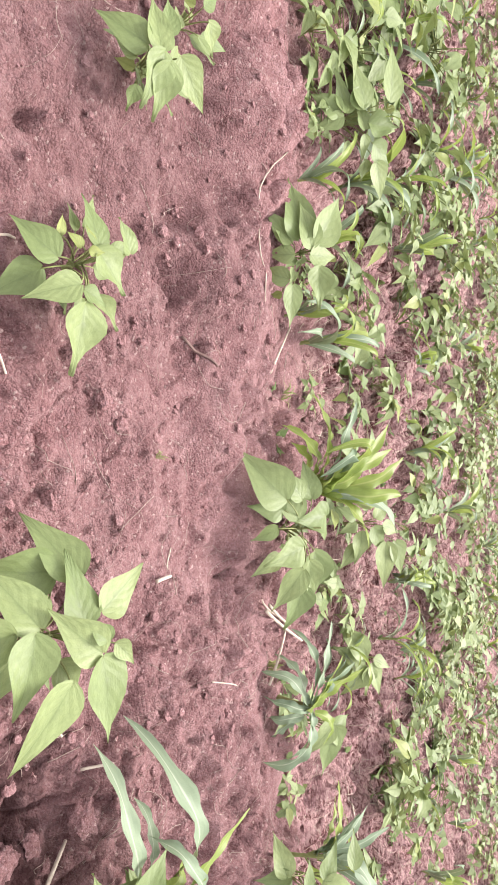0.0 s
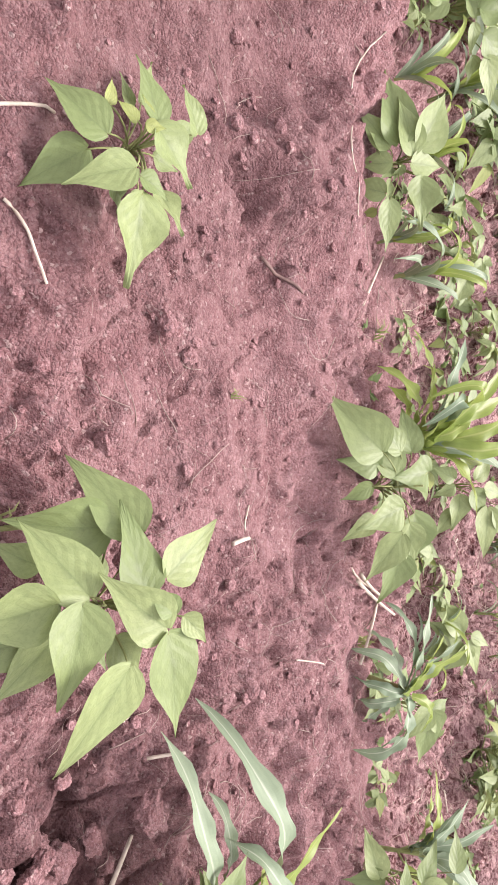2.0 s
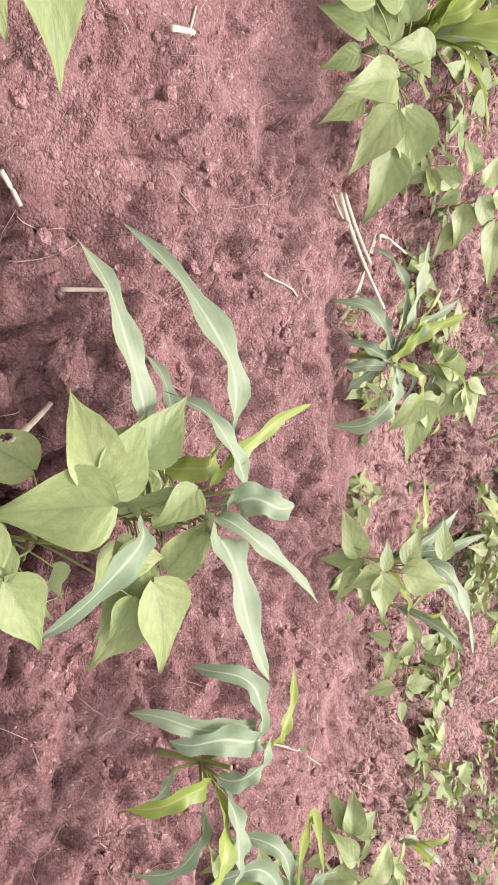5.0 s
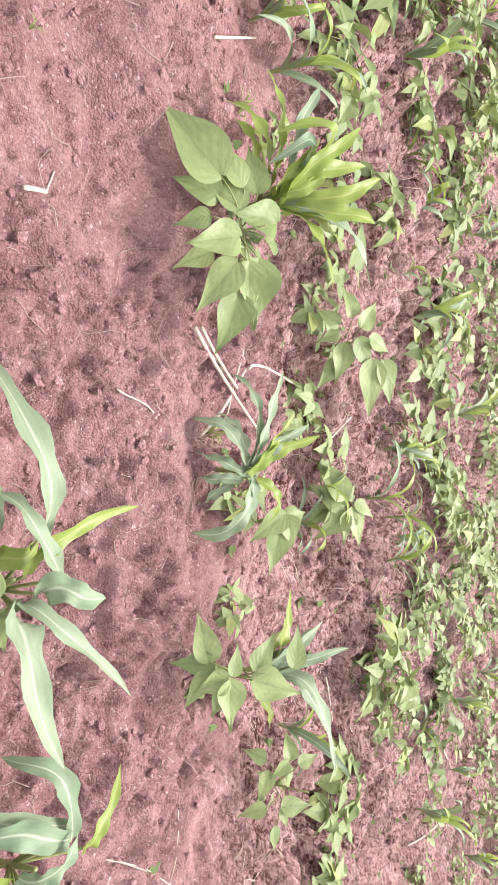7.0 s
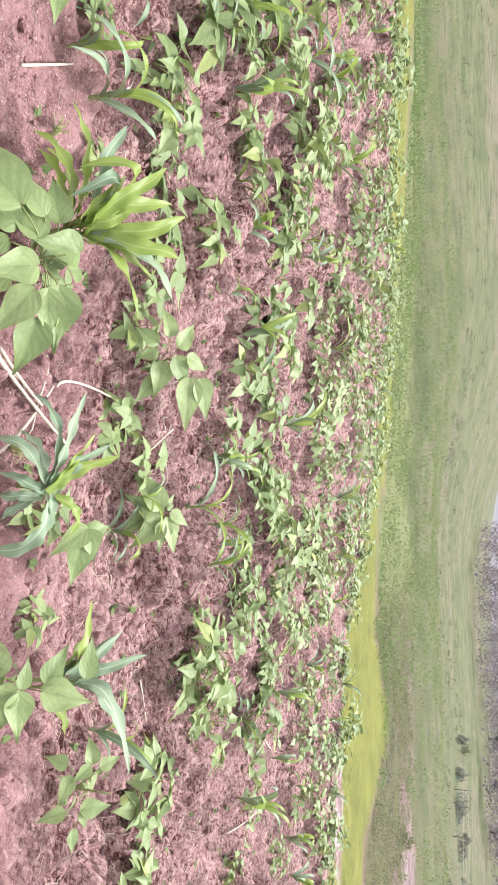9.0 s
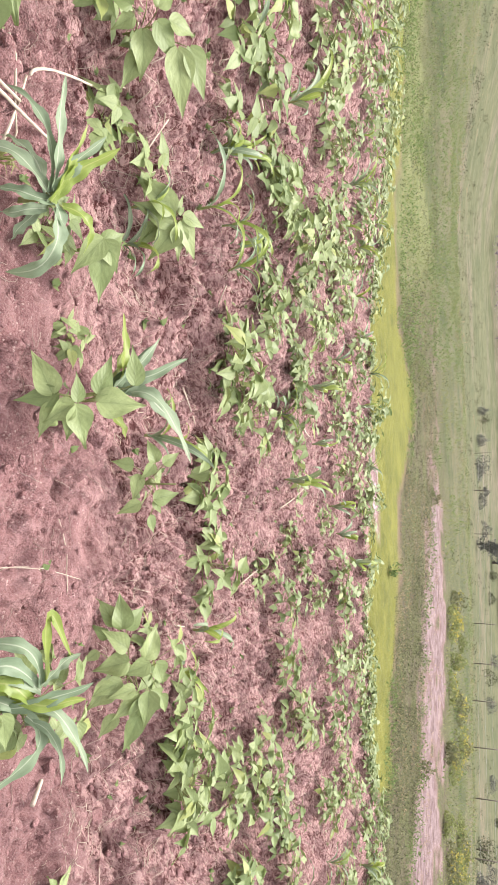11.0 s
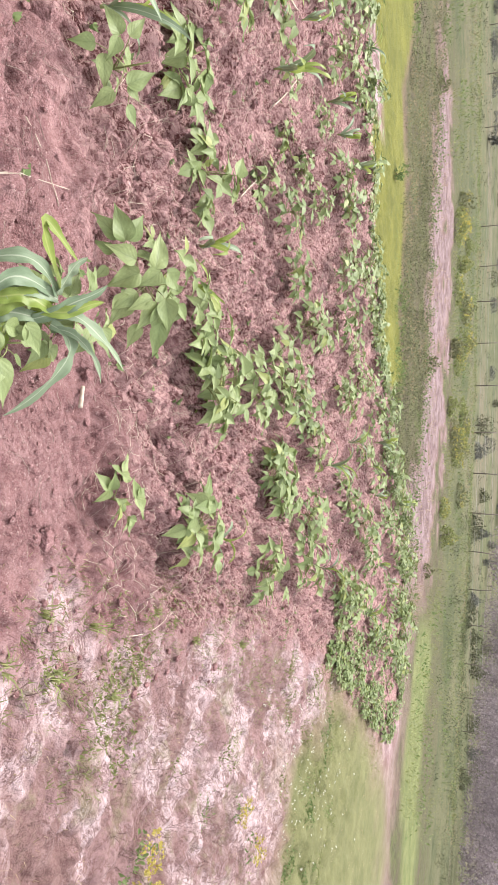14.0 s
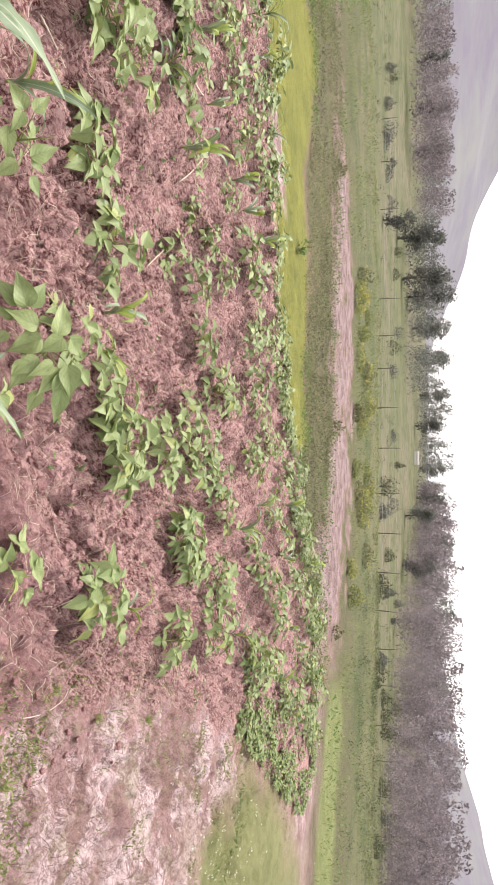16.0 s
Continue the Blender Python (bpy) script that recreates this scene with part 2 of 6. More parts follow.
def clump_material(name, dark, light, back=0.35, broad=0.0):
    """Foliage seen as small pieces: tint by piece and, for woods, by wide patches; some light comes through."""
    m = Nodes(name, rough=0.7, spec=0.2)
    c = m.mix(m.island(), dark, light)
    c = m.mix(m.math("MULTIPLY", m.random(), 0.35), c, tuple(0.6 * v for v in dark))
    if broad:
        c = m.mix(m.ramp(m.noise(broad, 4, 0.65, m.coords()), (0.40, 0.75), (0.60, 0.0)), c, tuple(0.5 * v for v in dark))
    m.colour(c)
    thin = m.t.nodes.new("ShaderNodeBsdfTranslucent")
    m.link(c, thin.inputs[0])
    mixer = m.t.nodes.new("ShaderNodeMixShader")
    mixer.inputs[0].default_value = back
    m.link(m.b.outputs[0], mixer.inputs[1])
    m.link(thin.outputs[0], mixer.inputs[2])
    m.link(mixer.outputs[0], m.t.nodes["Material Output"].inputs[0])
    return m.mat


GROUND = ground_material()
BEAN_LEAF = leaf_material("bean_leaf", (0.148, 0.206, 0.072), (0.295, 0.352, 0.148), (0.30, 0.36, 0.19), laterals=6.0)
BEAN_YOUNG = leaf_material("young_bean_leaf", (0.23, 0.275, 0.075), (0.31, 0.345, 0.115), (0.30, 0.32, 0.14))
MAIZE_LEAF = leaf_material("maize_leaf", (0.145, 0.215, 0.125), (0.27, 0.335, 0.215), (0.46, 0.50, 0.38), rough=0.55, rib=0.07, laterals=0)
MAIZE_YOUNG = leaf_material("young_maize_leaf", (0.22, 0.31, 0.055), (0.33, 0.415, 0.10), (0.42, 0.45, 0.17), back=0.4, rough=0.42, rib=0.09, laterals=0)
STEM = plain_material("green_stem", (0.19, 0.22, 0.075), (0.29, 0.31, 0.14), 60)
STRAW = plain_material("dry_straw", (0.38, 0.31, 0.24), (0.60, 0.53, 0.44), 40, by_object=0.2)
ROOT = plain_material("root_fibre", (0.28, 0.20, 0.17), (0.45, 0.36, 0.31), 40)
TWIG = plain_material("dark_twig", (0.13, 0.08, 0.07), (0.22, 0.15, 0.13), 60)
GRASS = clump_material("grass_blade", (0.18, 0.21, 0.08), (0.31, 0.33, 0.14))
DRY_GRASS = clump_material("dry_grass_blade", (0.34, 0.25, 0.15), (0.52, 0.43, 0.30))
WEED = clump_material("weed_leaf", (0.13, 0.19, 0.07), (0.25, 0.32, 0.13))
SHRUB = clump_material("shrub_leaf", (0.125, 0.135, 0.07), (0.26, 0.26, 0.14))
DARK_SHRUB = clump_material("dark_shrub_leaf", (0.045, 0.052, 0.032), (0.13, 0.14, 0.075))
FLOWER = clump_material("yellow_flower", (0.42, 0.35, 0.08), (0.56, 0.50, 0.14))
WHITE_FLOWER = clump_material("white_flower", (0.6, 0.6, 0.5), (0.75, 0.74, 0.66))
# tree and wood tints are greyed and lightened to carry the valley haze
TREE_LEAF = clump_material("tree_leaf", (0.13, 0.135, 0.128), (0.275, 0.28, 0.245), 0.35, 0.12)
BARE_WOOD = clump_material("bare_wood_crown", (0.19, 0.157, 0.175), (0.52, 0.45, 0.47), 0.45, 0.14)
BARK = plain_material("bark", (0.12, 0.095, 0.085), (0.22, 0.185, 0.165), 6, distance=0.02)
POST_WOOD = plain_material("weathered_post", (0.11, 0.09, 0.08), (0.20, 0.17, 0.155), 12)
WIRE = plain_material("fence_wire", (0.25, 0.24, 0.23), (0.36, 0.34, 0.33), 20, rough=0.5)
WHITEWASH = plain_material("whitewashed_wall", (0.66, 0.64, 0.62), (0.78, 0.77, 0.75), 3, distance=0.01)
ROOF = plain_material("grey_roof_sheet", (0.30, 0.27, 0.26), (0.42, 0.39, 0.37), 3)

# ---- ground: one sheet from the bed at the walker's feet to the far hills ----
HUB = (0.87, 0.49)            # bearings and ranges below are taken from here
FIELD = [(-6.2, 6.9), (-4.6, 10.0), (-3.6, 14.2), (-0.9, 14.9), (0.85, 13.2), (2.1, 11.3), (3.3, 10.7), (4.8, 9.7),
         (6.1, 8.75), (7.7, 8.3), (9.5, 8.0), (11.7, 7.9), (13.0, 6.9), (14.5, 5.2), (13.6, 4.0), (9.07, 3.35),
         (6.87, 2.88), (5.17, 2.16), (3.94, 1.64), (2.93, 1.30), (2.45, 1.04), (1.95, 0.0), (1.6, -3.0), (1.6, -40.0), (-40.0, -40.0), (-40.0, 2.0)]
STRIP_END = ((-60, -11, 1, 8, 14.6, 22, 32, 45, 50, 90), (9, 17.5, 14.8, 14.2, 15.4, 13.4, 12.2, 11.9, 9, 9))
PATH_NEAR = ((-60, -10, 8, 22, 32, 44, 56, 62, 66, 90), (24, 28, 22, 18.9, 16.6, 15.6, 14.0, 14.6, 14.4, 13.4))
PATH_FAR = ((-60, 8, 19, 23, 32, 44, 56, 62, 66, 90), (24, 21, 18.9, 20.6, 20.6, 19.6, 18.6, 17.0, 15.7, 14.6))


def lattice(ix, iy, seed):
    h = (ix * 374761393 + iy * 668265263 + seed * 974634777) & 0xFFFFFFFF
    h = ((h ^ (h >> 13)) * 1274126177) & 0xFFFFFFFF
    return ((h ^ (h >> 16)) & 0xFFFF) / 65535.0


def value_noise(x, y, size, seed):
    """Smooth noise from 0 to 1 with lumps about size metres across."""
    t = 0.7 + 1.9 * seed
    u, v = (x * math.cos(t) - y * math.sin(t)) / size, (x * math.sin(t) + y * math.cos(t)) / size
    iu, iv = np.floor(u).astype(np.int64), np.floor(v).astype(np.int64)
    fu, fv = u - iu, v - iv
    fu, fv = fu * fu * (3 - 2 * fu), fv * fv * (3 - 2 * fv)
    a, b = lattice(iu, iv, seed), lattice(iu + 1, iv, seed)
    c, d = lattice(iu, iv + 1, seed), lattice(iu + 1, iv + 1, seed)
    return (a * (1 - fu) + b * fu) * (1 - fv) + (c * (1 - fu) + d * fu) * fv


def smooth(a, b, v):
    t = np.clip((v - a) / (b - a), 0, 1)
    return t * t * (3 - 2 * t)


def field_depth(x, y):
    """How far a place lies inside the tilled field (outside: minus)."""
    inside = np.zeros(x.shape, bool)
    near = np.full(x.shape, 1e9)
    for (x0, y0), (x1, y1) in zip(FIELD, FIELD[1:] + FIELD[:1]):
        if y0 != y1:
            inside ^= ((y0 > y) != (y1 > y)) & (x < (x1 - x0) * (y - y0) / (y1 - y0) + x0)
        dx, dy = x1 - x0, y1 - y0
        k = np.clip(((x - x0) * dx + (y - y0) * dy) / (dx * dx + dy * dy), 0, 1)
        near = np.minimum(near, np.hypot(x - x0 - k * dx, y - y0 - k * dy))
    return np.where(inside, near, -near)


def bearing(x, y):
    return np.degrees(np.arctan2(x - HUB[0], y - HUB[1])), np.hypot(x - HUB[0], y - HUB[1])


def row_phase(x, y):
    """Across the planting rows, which run slightly aslant of x; 0 on a row."""
    return ((y - 0.20 * x) - 1.78) / 0.86


def land(x, y):
    """The broad form of the land."""
    th, r = bearing(x, y)
    slope = 0.0419 - 0.189 * np.maximum(x, -7.0) - 0.089 * np.clip(y, -4, 25)
    near = -1.0745 + 0.1238 * np.logaddexp(0, (slope + 1.0745) / 0.1238)
    far = 0.967 - np.interp(r, (0, 20, 60, 100, 150, 200, 260, 300, 700, 1200), (2.05, 2.05, 3.7, 4.4, 3.9, 1.7, 0.4, 0.0, -5.0, -10.0))
    w = smooth(12, 60, r)
    z = near * (1 - w) + far * w
    crest = np.interp(th, (-180, -60, 0, 14, 22, 26, 30, 34, 38, 45, 60, 68, 72, 77, 90, 180),
                      (60, 150, 290, 285, 215, 170, 120, 60, 12, 8, 25, 95, 120, 165, 200, 60))
    crest = crest * (0.86 + 0.28 * value_noise(th * 1.0, r * 0.02, 5.0, 41))
    v = y - 0.2 * x                                                # beds and furrows between the first rows
    bed = np.interp(v, (0.3, 0.75, 1.1, 1.35, 1.7, 2.1, 2.6, 3.0, 3.4), (-0.07, -0.08, -0.03, 0, 0.045, 0, -0.06, 0, 0))
    z = z + bed * np.clip((2.2 - x) / 0.8, 0, 1) * np.clip((4 + x) / 2, 0, 1)
    rise = smooth(4, -22, th) * smooth(-175, -120, th) * np.interp(r, (22, 60, 150, 400, 900), (0, 4.5, 17, 48, 90))      # pasture climbing on the uphill side
    return z + rise + crest * smooth(900, 2200, r) * (1 - 0.6 * smooth(2300, 3200, r))


def relief(x, y):
    """Ridges, clods and rain pits of the tilled soil, and the lesser bumps outside it."""
    d = field_depth(x, y)
    _, r = bearing(x, y)
    tilled = smooth(-0.15, 0.5, d)
    wob = 0.12 * (value_noise(x, y, 0.9, 3) - 0.5)
    ridge = np.cos(2 * np.pi * (row_phase(x, y) + wob))
    fade = 1 - smooth(6, 14, r)
    ridge = ridge * smooth(2.4, 3.2, y - 0.2 * x)
    h = 0.048 * ridge * (0.5 + 0.8 * value_noise(x, y, 0.7, 5)) * tilled
    front = 1 - smooth(100, 115, np.abs(np.degrees(np.arctan2(x - MID_X, y - MID_Y)) - 10))
    fade = fade * front
    wx = x + 0.030 * (value_noise(x, y, 0.07, 31) - 0.5) + 0.012 * (value_noise(x, y, 0.025, 43) - 0.5)
    wy = y + 0.030 * (value_noise(x, y, 0.07, 32) - 0.5) + 0.012 * (value_noise(x, y, 0.025, 44) - 0.5)
    rough = smooth(0.30, 0.56, 0.6 * value_noise(x, y, 0.40, 11) + 0.4 * value_noise(x, y, 0.15, 42))      # broken patches, the rest rain-washed smooth
    rough = np.maximum(rough, 0.7 * smooth(1.8, 3.0, r)) * (0.4 + 0.6 * tilled) * (0.72 + 0.28 * smooth(1.5, 2.1, y - 0.2 * x))
    h = h + 0.035 * (value_noise(x, y, 0.42, 7) - 0.5) * fade
    h = h + (0.045 + 0.02 * smooth(1.5, 4, r)) * (value_noise(x, y, 0.13, 8) - 0.5) * smooth(16, 8, r) * (0.4 + 0.6 * tilled) * front
    for size, tall, seed in ((0.062, 0.046, 12), (0.034, 0.031, 18), (0.019, 0.017, 15)):
        h = h + tall * (value_noise(wx, wy, size, seed) - 0.5) * fade * (0.35 + 0.8 * rough) * (1 + 0.7 * smooth(2.0, 3.2, r))
    h = h + 0.032 * smooth(0.54, 0.63, value_noise(wx, wy, 0.085, 13)) * fade * rough      # clods with steep sides
    h = h + 0.020 * smooth(0.52, 0.62, value_noise(wx, wy, 0.040, 45)) * fade * rough
    h = h - 0.014 * smooth(0.34, 0.20, value_noise(wx, wy, 0.048, 9)) * fade * rough
    h = h - 0.012 * smooth(0.30, 0.18, value_noise(wx, wy, 0.026, 19)) * fade
    v = y - 0.2 * x
    groove = value_noise(0.2 * (x + 0.2 * y) + 0.03 * (value_noise(x, y, 0.2, 33) - 0.5), v + 0.10 * (value_noise(x, y, 0.35, 34) - 0.5), 0.085, 35)
    hoed = smooth(2.0, 2.6, v + 0.5 * np.maximum(x - 1.2, 0)) * tilled * (1 - smooth(9, 16, r))       # hoe marks along the rows
    slab = value_noise(0.33 * (wx + 0.2 * wy), wy - 0.2 * wx, 0.06, 46)
    h = h - hoed * front * (0.055 * smooth(0.42, 0.20, groove) - 0.03 * smooth(0.56, 0.70, groove) - 0.03 * smooth(0.52, 0.64, slab)) * (0.4 + 0.9 * value_noise(x, y, 0.5, 36))
    bank = np.interp(v + 0.22 * (value_noise(x, y, 0.3, 47) - 0.5) + 0.06 * (value_noise(x, y, 0.08, 48) - 0.5), (1.25, 1.46, 1.60, 1.78, 2.1), (0.0, -0.042, 0.028, 0.03, 0.0)) * smooth(1.7, 1.2, x) * smooth(-3.5, -2.5, x)
    h = h + bank * (0.35 + 1.1 * value_noise(x, y, 0.28, 37))
    h = h + (0.05 * (value_noise(x, y, 0.22, 38) - 0.5) + 0.035 * (value_noise(wx, wy, 0.10, 49) - 0.5) + 0.02 * smooth(0.5, 0.6, value_noise(wx, wy, 0.16, 50))) * (1 - tilled) * smooth(14, 8, r) - 0.02 * smooth(0.40, 0.25, value_noise(wx, wy, 0.12, 39)) * (1 - tilled) * smooth(14, 8, r)
    hollow = smooth(0.30, 0.10, np.hypot((x - 0.66) / 1.25, y - 0.98 - 0.12 * (x - 0.66)))      # broken ground beside the big bean
    crack = np.abs(value_noise(x, y, 0.11, 16) - 0.5)
    h = h - hollow * (0.06 + 0.08 * smooth(0.10, 0.0, crack) + 0.10 * (value_noise(x, y, 0.13, 17) - 0.5))
    return h + 0.10 * (value_noise(x, y, 3.0, 14) - 0.5) * smooth(14, 22, r)


SHEET = {}
RINGS = np.concatenate([np.linspace(0.15, 0.65, 110, endpoint=False), 0.65 * 1.0065 ** np.arange(460), 0.65 * 1.0065 ** 460 * 1.025 ** np.arange(233)])
MID_X, MID_Y, R0 = 0.4, 0.2, 0.15      # the sheet's rings widen outward from here


def sheet(x, y, name="z"):
    """Height of the built ground, or depth inside the field, at one place."""
    g, ang = SHEET[name], SHEET["angles"]
    q = min(max(math.hypot(x - MID_X, y - MID_Y), R0), RINGS[-2])
    t = math.degrees(math.atan2(x - MID_X, y - MID_Y))
    t = t + 360 if t < ang[0] else t
    j = min(max(int(np.searchsorted(ang, t)) - 1, 0), len(ang) - 2)
    k = min(max(int(np.searchsorted(RINGS, q)) - 1, 0), len(RINGS) - 2)
    u, v = (q - RINGS[k]) / (RINGS[k + 1] - RINGS[k]), (t - ang[j]) / (ang[j + 1] - ang[j])
    return float((g[k, j] * (1 - v) + g[k, j + 1] * v) * (1 - u) + (g[k + 1, j] * (1 - v) + g[k + 1, j + 1] * v) * u)


def soil_z(x, y):
    return sheet(x, y)


def depth_at(x, y):
    return sheet(x, y, "d")


def build_ground():
    ang = np.concatenate([np.arange(-85, -45, 0.45), np.arange(-45, 75, 0.2), np.arange(75, 93, 0.28), np.arange(93, 105, 0.5), np.linspace(105, 275, 90)])
    rad = RINGS
    nr, na = len(rad), len(ang) - 1
    t, r = np.meshgrid(np.radians(ang[:-1]), rad)
    x, y = (MID_X + r * np.sin(t)).ravel(), (MID_Y + r * np.cos(t)).ravel()
    z = land(x, y) + relief(x, y)
    i, j = (a.ravel() for a in np.meshgrid(np.arange(nr - 1), np.arange(na), indexing="ij"))
    n = (j + 1) % na
    quads = np.stack([i * na + j, i * na + n, (i + 1) * na + n, (i + 1) * na + j], 1)
    cap = np.arange(na)
    me = bpy.data.meshes.new("ground")
    me.vertices.add(len(x))
    me.vertices.foreach_set("co", np.stack([x, y, z], 1).astype(np.float32).ravel())
    me.loops.add(quads.size + na)
    me.loops.foreach_set("vertex_index", np.concatenate([quads.ravel(), cap[::-1]]).astype(np.int32))
    me.polygons.add(len(quads) + 1)
    me.polygons.foreach_set("loop_start", np.arange(0, quads.size + 1, 4, dtype=np.int32))
    me.update(calc_edges=True)
    me.shade_smooth()
    th, r = bearing(x, y)
    d = field_depth(x, y)
    wrap = lambda a: np.concatenate([a.reshape(nr, na), a.reshape(nr, na)[:, :1]], 1)
    SHEET.update(angles=ang, z=wrap(z), d=wrap(d))
    wob = 1 + 0.10 * (value_noise(x, y, 1.7, 21) - 0.5) + 0.05 * (value_noise(x, y, 0.5, 22) - 0.5)
    rr = r * wob
    out = smooth(0.10, -0.20, d + 0.34 * (value_noise(x, y, 0.4, 23) - 0.5) + 0.22 * (value_noise(x, y, 0.13, 52) - 0.5))
    strip_end, path_near, path_far = (np.interp(th, *t) for t in (STRIP_END, PATH_NEAR, PATH_FAR))
    side = smooth(52, 60, th) * (1 - smooth(13.2, 15.0, rr))              # trodden ground beside the field
    green_end = smooth(7.6, 9.2, x + 2.2 * (value_noise(x, y, 0.8, 24) - 0.5)) * smooth(4.0, 2.8, y + 0.9 * (value_noise(x, y, 0.7, 25) - 0.5)) * side
    lawn = out * (1 - side) * smooth(0.3, -0.3, rr - strip_end)
    lawn = np.clip(lawn, 0, 1)
    lush = smooth(10, 0, th) * smooth(-100, -60, th)
    turf = np.clip(0.9 * green_end + smooth(63, 67, th) * smooth(16, 17, rr) * (1 - smooth(18.5, 20, rr)) + 0.8 * lush * out * smooth(-0.3, 0.3, rr - strip_end) * (1 - smooth(60, 120, r)), 0, 1)
    scrub = out * (1 - side) * smooth(-0.3, 0.3, rr - strip_end) * (1 - smooth(26, 34, rr))
    rt = r * (1 + 0.16 * (value_noise(x, y, 0.9, 26) - 0.5) + 0.08 * (value_noise(x, y, 0.3, 27) - 0.5))
    track = smooth(-0.6, 0.3, rt - path_near) * smooth(1.2, 0.2, rt - path_far) * smooth(0.05, 0.30, value_noise(x, y, 0.7, 28)) * (1 - 0.75 * smooth(58, 64, th))
    bare = smooth(0.9, 0.5, np.hypot((x - 4.4) / 1.6, (y - 10.3) / 0.55)) * out
    pale = np.clip(out * side * (1 - green_end) + bare, 0, 1)
    weedy = np.clip(0.95 * out * side * (1 - green_end) + 0.72 * smooth(0.8, 0.1, d) * (1 - out), 0, 1)
    meadow = smooth(20.5, 24, rr) * smooth(0, 0.5, rr - path_far - 0.5)
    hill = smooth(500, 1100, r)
    # hollow by the big bean: damp soil and painted plant shade in one mask
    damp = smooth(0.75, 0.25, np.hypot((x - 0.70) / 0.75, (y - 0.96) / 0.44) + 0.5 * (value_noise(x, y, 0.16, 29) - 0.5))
    # near path and first beds darker, most towards -x
    damp = np.maximum(damp, (0.24 + 0.2 * smooth(0.1, -0.8, x)) * smooth(1.9, 1.3, y - 0.2 * x + 0.4 * (value_noise(x, y, 0.5, 51) - 0.5)) * (1 - out))
    # scattered darker patches over the tilled soil
    damp = np.maximum(damp, 0.35 * smooth(0.56, 0.80, 0.6 * value_noise(x, y, 0.33, 30) + 0.4 * value_noise(x, y, 0.11, 40)) * (1 - out))
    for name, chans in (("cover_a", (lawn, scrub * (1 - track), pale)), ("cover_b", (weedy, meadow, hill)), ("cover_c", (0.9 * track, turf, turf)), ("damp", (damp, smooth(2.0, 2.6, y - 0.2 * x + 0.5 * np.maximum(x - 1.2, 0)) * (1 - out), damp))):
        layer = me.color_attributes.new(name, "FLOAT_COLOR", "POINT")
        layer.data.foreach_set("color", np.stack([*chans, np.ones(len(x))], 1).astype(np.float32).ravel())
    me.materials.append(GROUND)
    return tagged(new("ground", me), "pinkish red sandy soil of a tilled hillside field, grass and pasture beyond", "ground", kind="structure")


build_ground()

# ---- plant building ----
rng = random.Random(7)


def mesh_from(name, verts, faces, mats, uvs=None, smooth_faces=True):
    me = bpy.data.meshes.new(name)
    me.from_pydata(verts, [], faces)
    for m in (mats if isinstance(mats, (list, tuple)) else [mats]):
        me.materials.append(m)
    if uvs is not None:
        layer = me.uv_layers.new(name="UVMap")
        idx = np.zeros(len(me.loops), np.int32)
        me.loops.foreach_get("vertex_index", idx)
        layer.data.foreach_set("uv", np.array(uvs, np.float32)[idx].ravel())
    if smooth_faces:
        me.shade_smooth()
    return me


def part_of(parent, name, me, m=None, label=""):
    ob = new(name, me)
    ob.parent = parent
    if m is not None:
        ob.matrix_basis = m
    if label:
        ob["label"] = label
    return ob


class Soup:
    """Collects many small pieces into one mesh."""

    def __init__(self):
        self.v, self.f, self.uv = [], [], []

    def add(self, verts, faces, uvs=None, m=None):
        n = len(self.v)
        self.v += [tuple(m @ Vector(p)) for p in verts] if m is not None else [tuple(p) for p in verts]
        self.f += [tuple(i + n for i in q) for q in faces]
        self.uv += list(uvs) if uvs is not None else [(0.5, 0.5)] * len(verts)
        return self

    def mesh(self, name, mat, flat=False):
        return mesh_from(name, self.v, self.f, mat, self.uv, not flat)


HALF = ((0, 0.03), (0.035, 0.19), (0.11, 0.305), (0.23, 0.365), (0.37, 0.340), (0.52, 0.252), (0.67, 0.148), (0.83, 0.054), (1.0, 0.003))


FINE = tuple((s, float(np.interp(s, *zip(*HALF)) + 0.012 * math.sin(math.pi * s) ** 0.5)) for s in (0, 0.012, 0.03, 0.055, 0.085, 0.12, 0.16, 0.20, 0.25, 0.30, 0.36, 0.43, 0.50, 0.58, 0.66, 0.74, 0.82, 0.90, 0.96, 1.0))
FINE = tuple((s, (FINE[max(i - 1, 0)][1] + 2 * w + FINE[min(i + 1, 19)][1]) / 4 if 0 < i < 19 else w) for i, (s, w) in enumerate(FINE))
COARSE = (HALF[0], HALF[2], HALF[3], HALF[5], HALF[7], HALF[8])


def leaflet_shape(r, skew=0.0, half=HALF, cols=(-1, -0.5, 0, 0.5, 1)):
    """One leaflet of a bean leaf, a metre long: broad below, drawn out to a point, cupped along its rib."""
    fold, droop, wave = r.uniform(0.08, 0.42), r.uniform(0.05, 0.42), r.uniform(0.015, 0.055)
    ph, wide, bend = r.uniform(0, 6), r.uniform(0.72, 0.95), r.uniform(-0.09, 0.09)
    v, uv, f = [], [], []
    n = len(cols)
    for i, (s, w) in enumerate(half):
        for j, u in enumerate(cols):
            x = u * w * wide * (1 + skew * u) + bend * s * s
            z = fold * abs(u) ** 1.4 * w + 0.8 * droop * s * (1 - s) + wave * math.sin(9 * s + ph + 2 * u) * abs(u)
            v.append((x, s - 0.05 * abs(u) * (1 - s), z))
            uv.append((0.5 + 0.5 * u, s))
            if i and j:
                a = i * n + j
                f.append((a - n - 1, a - n, a, a - 1))
    return v, f, uv


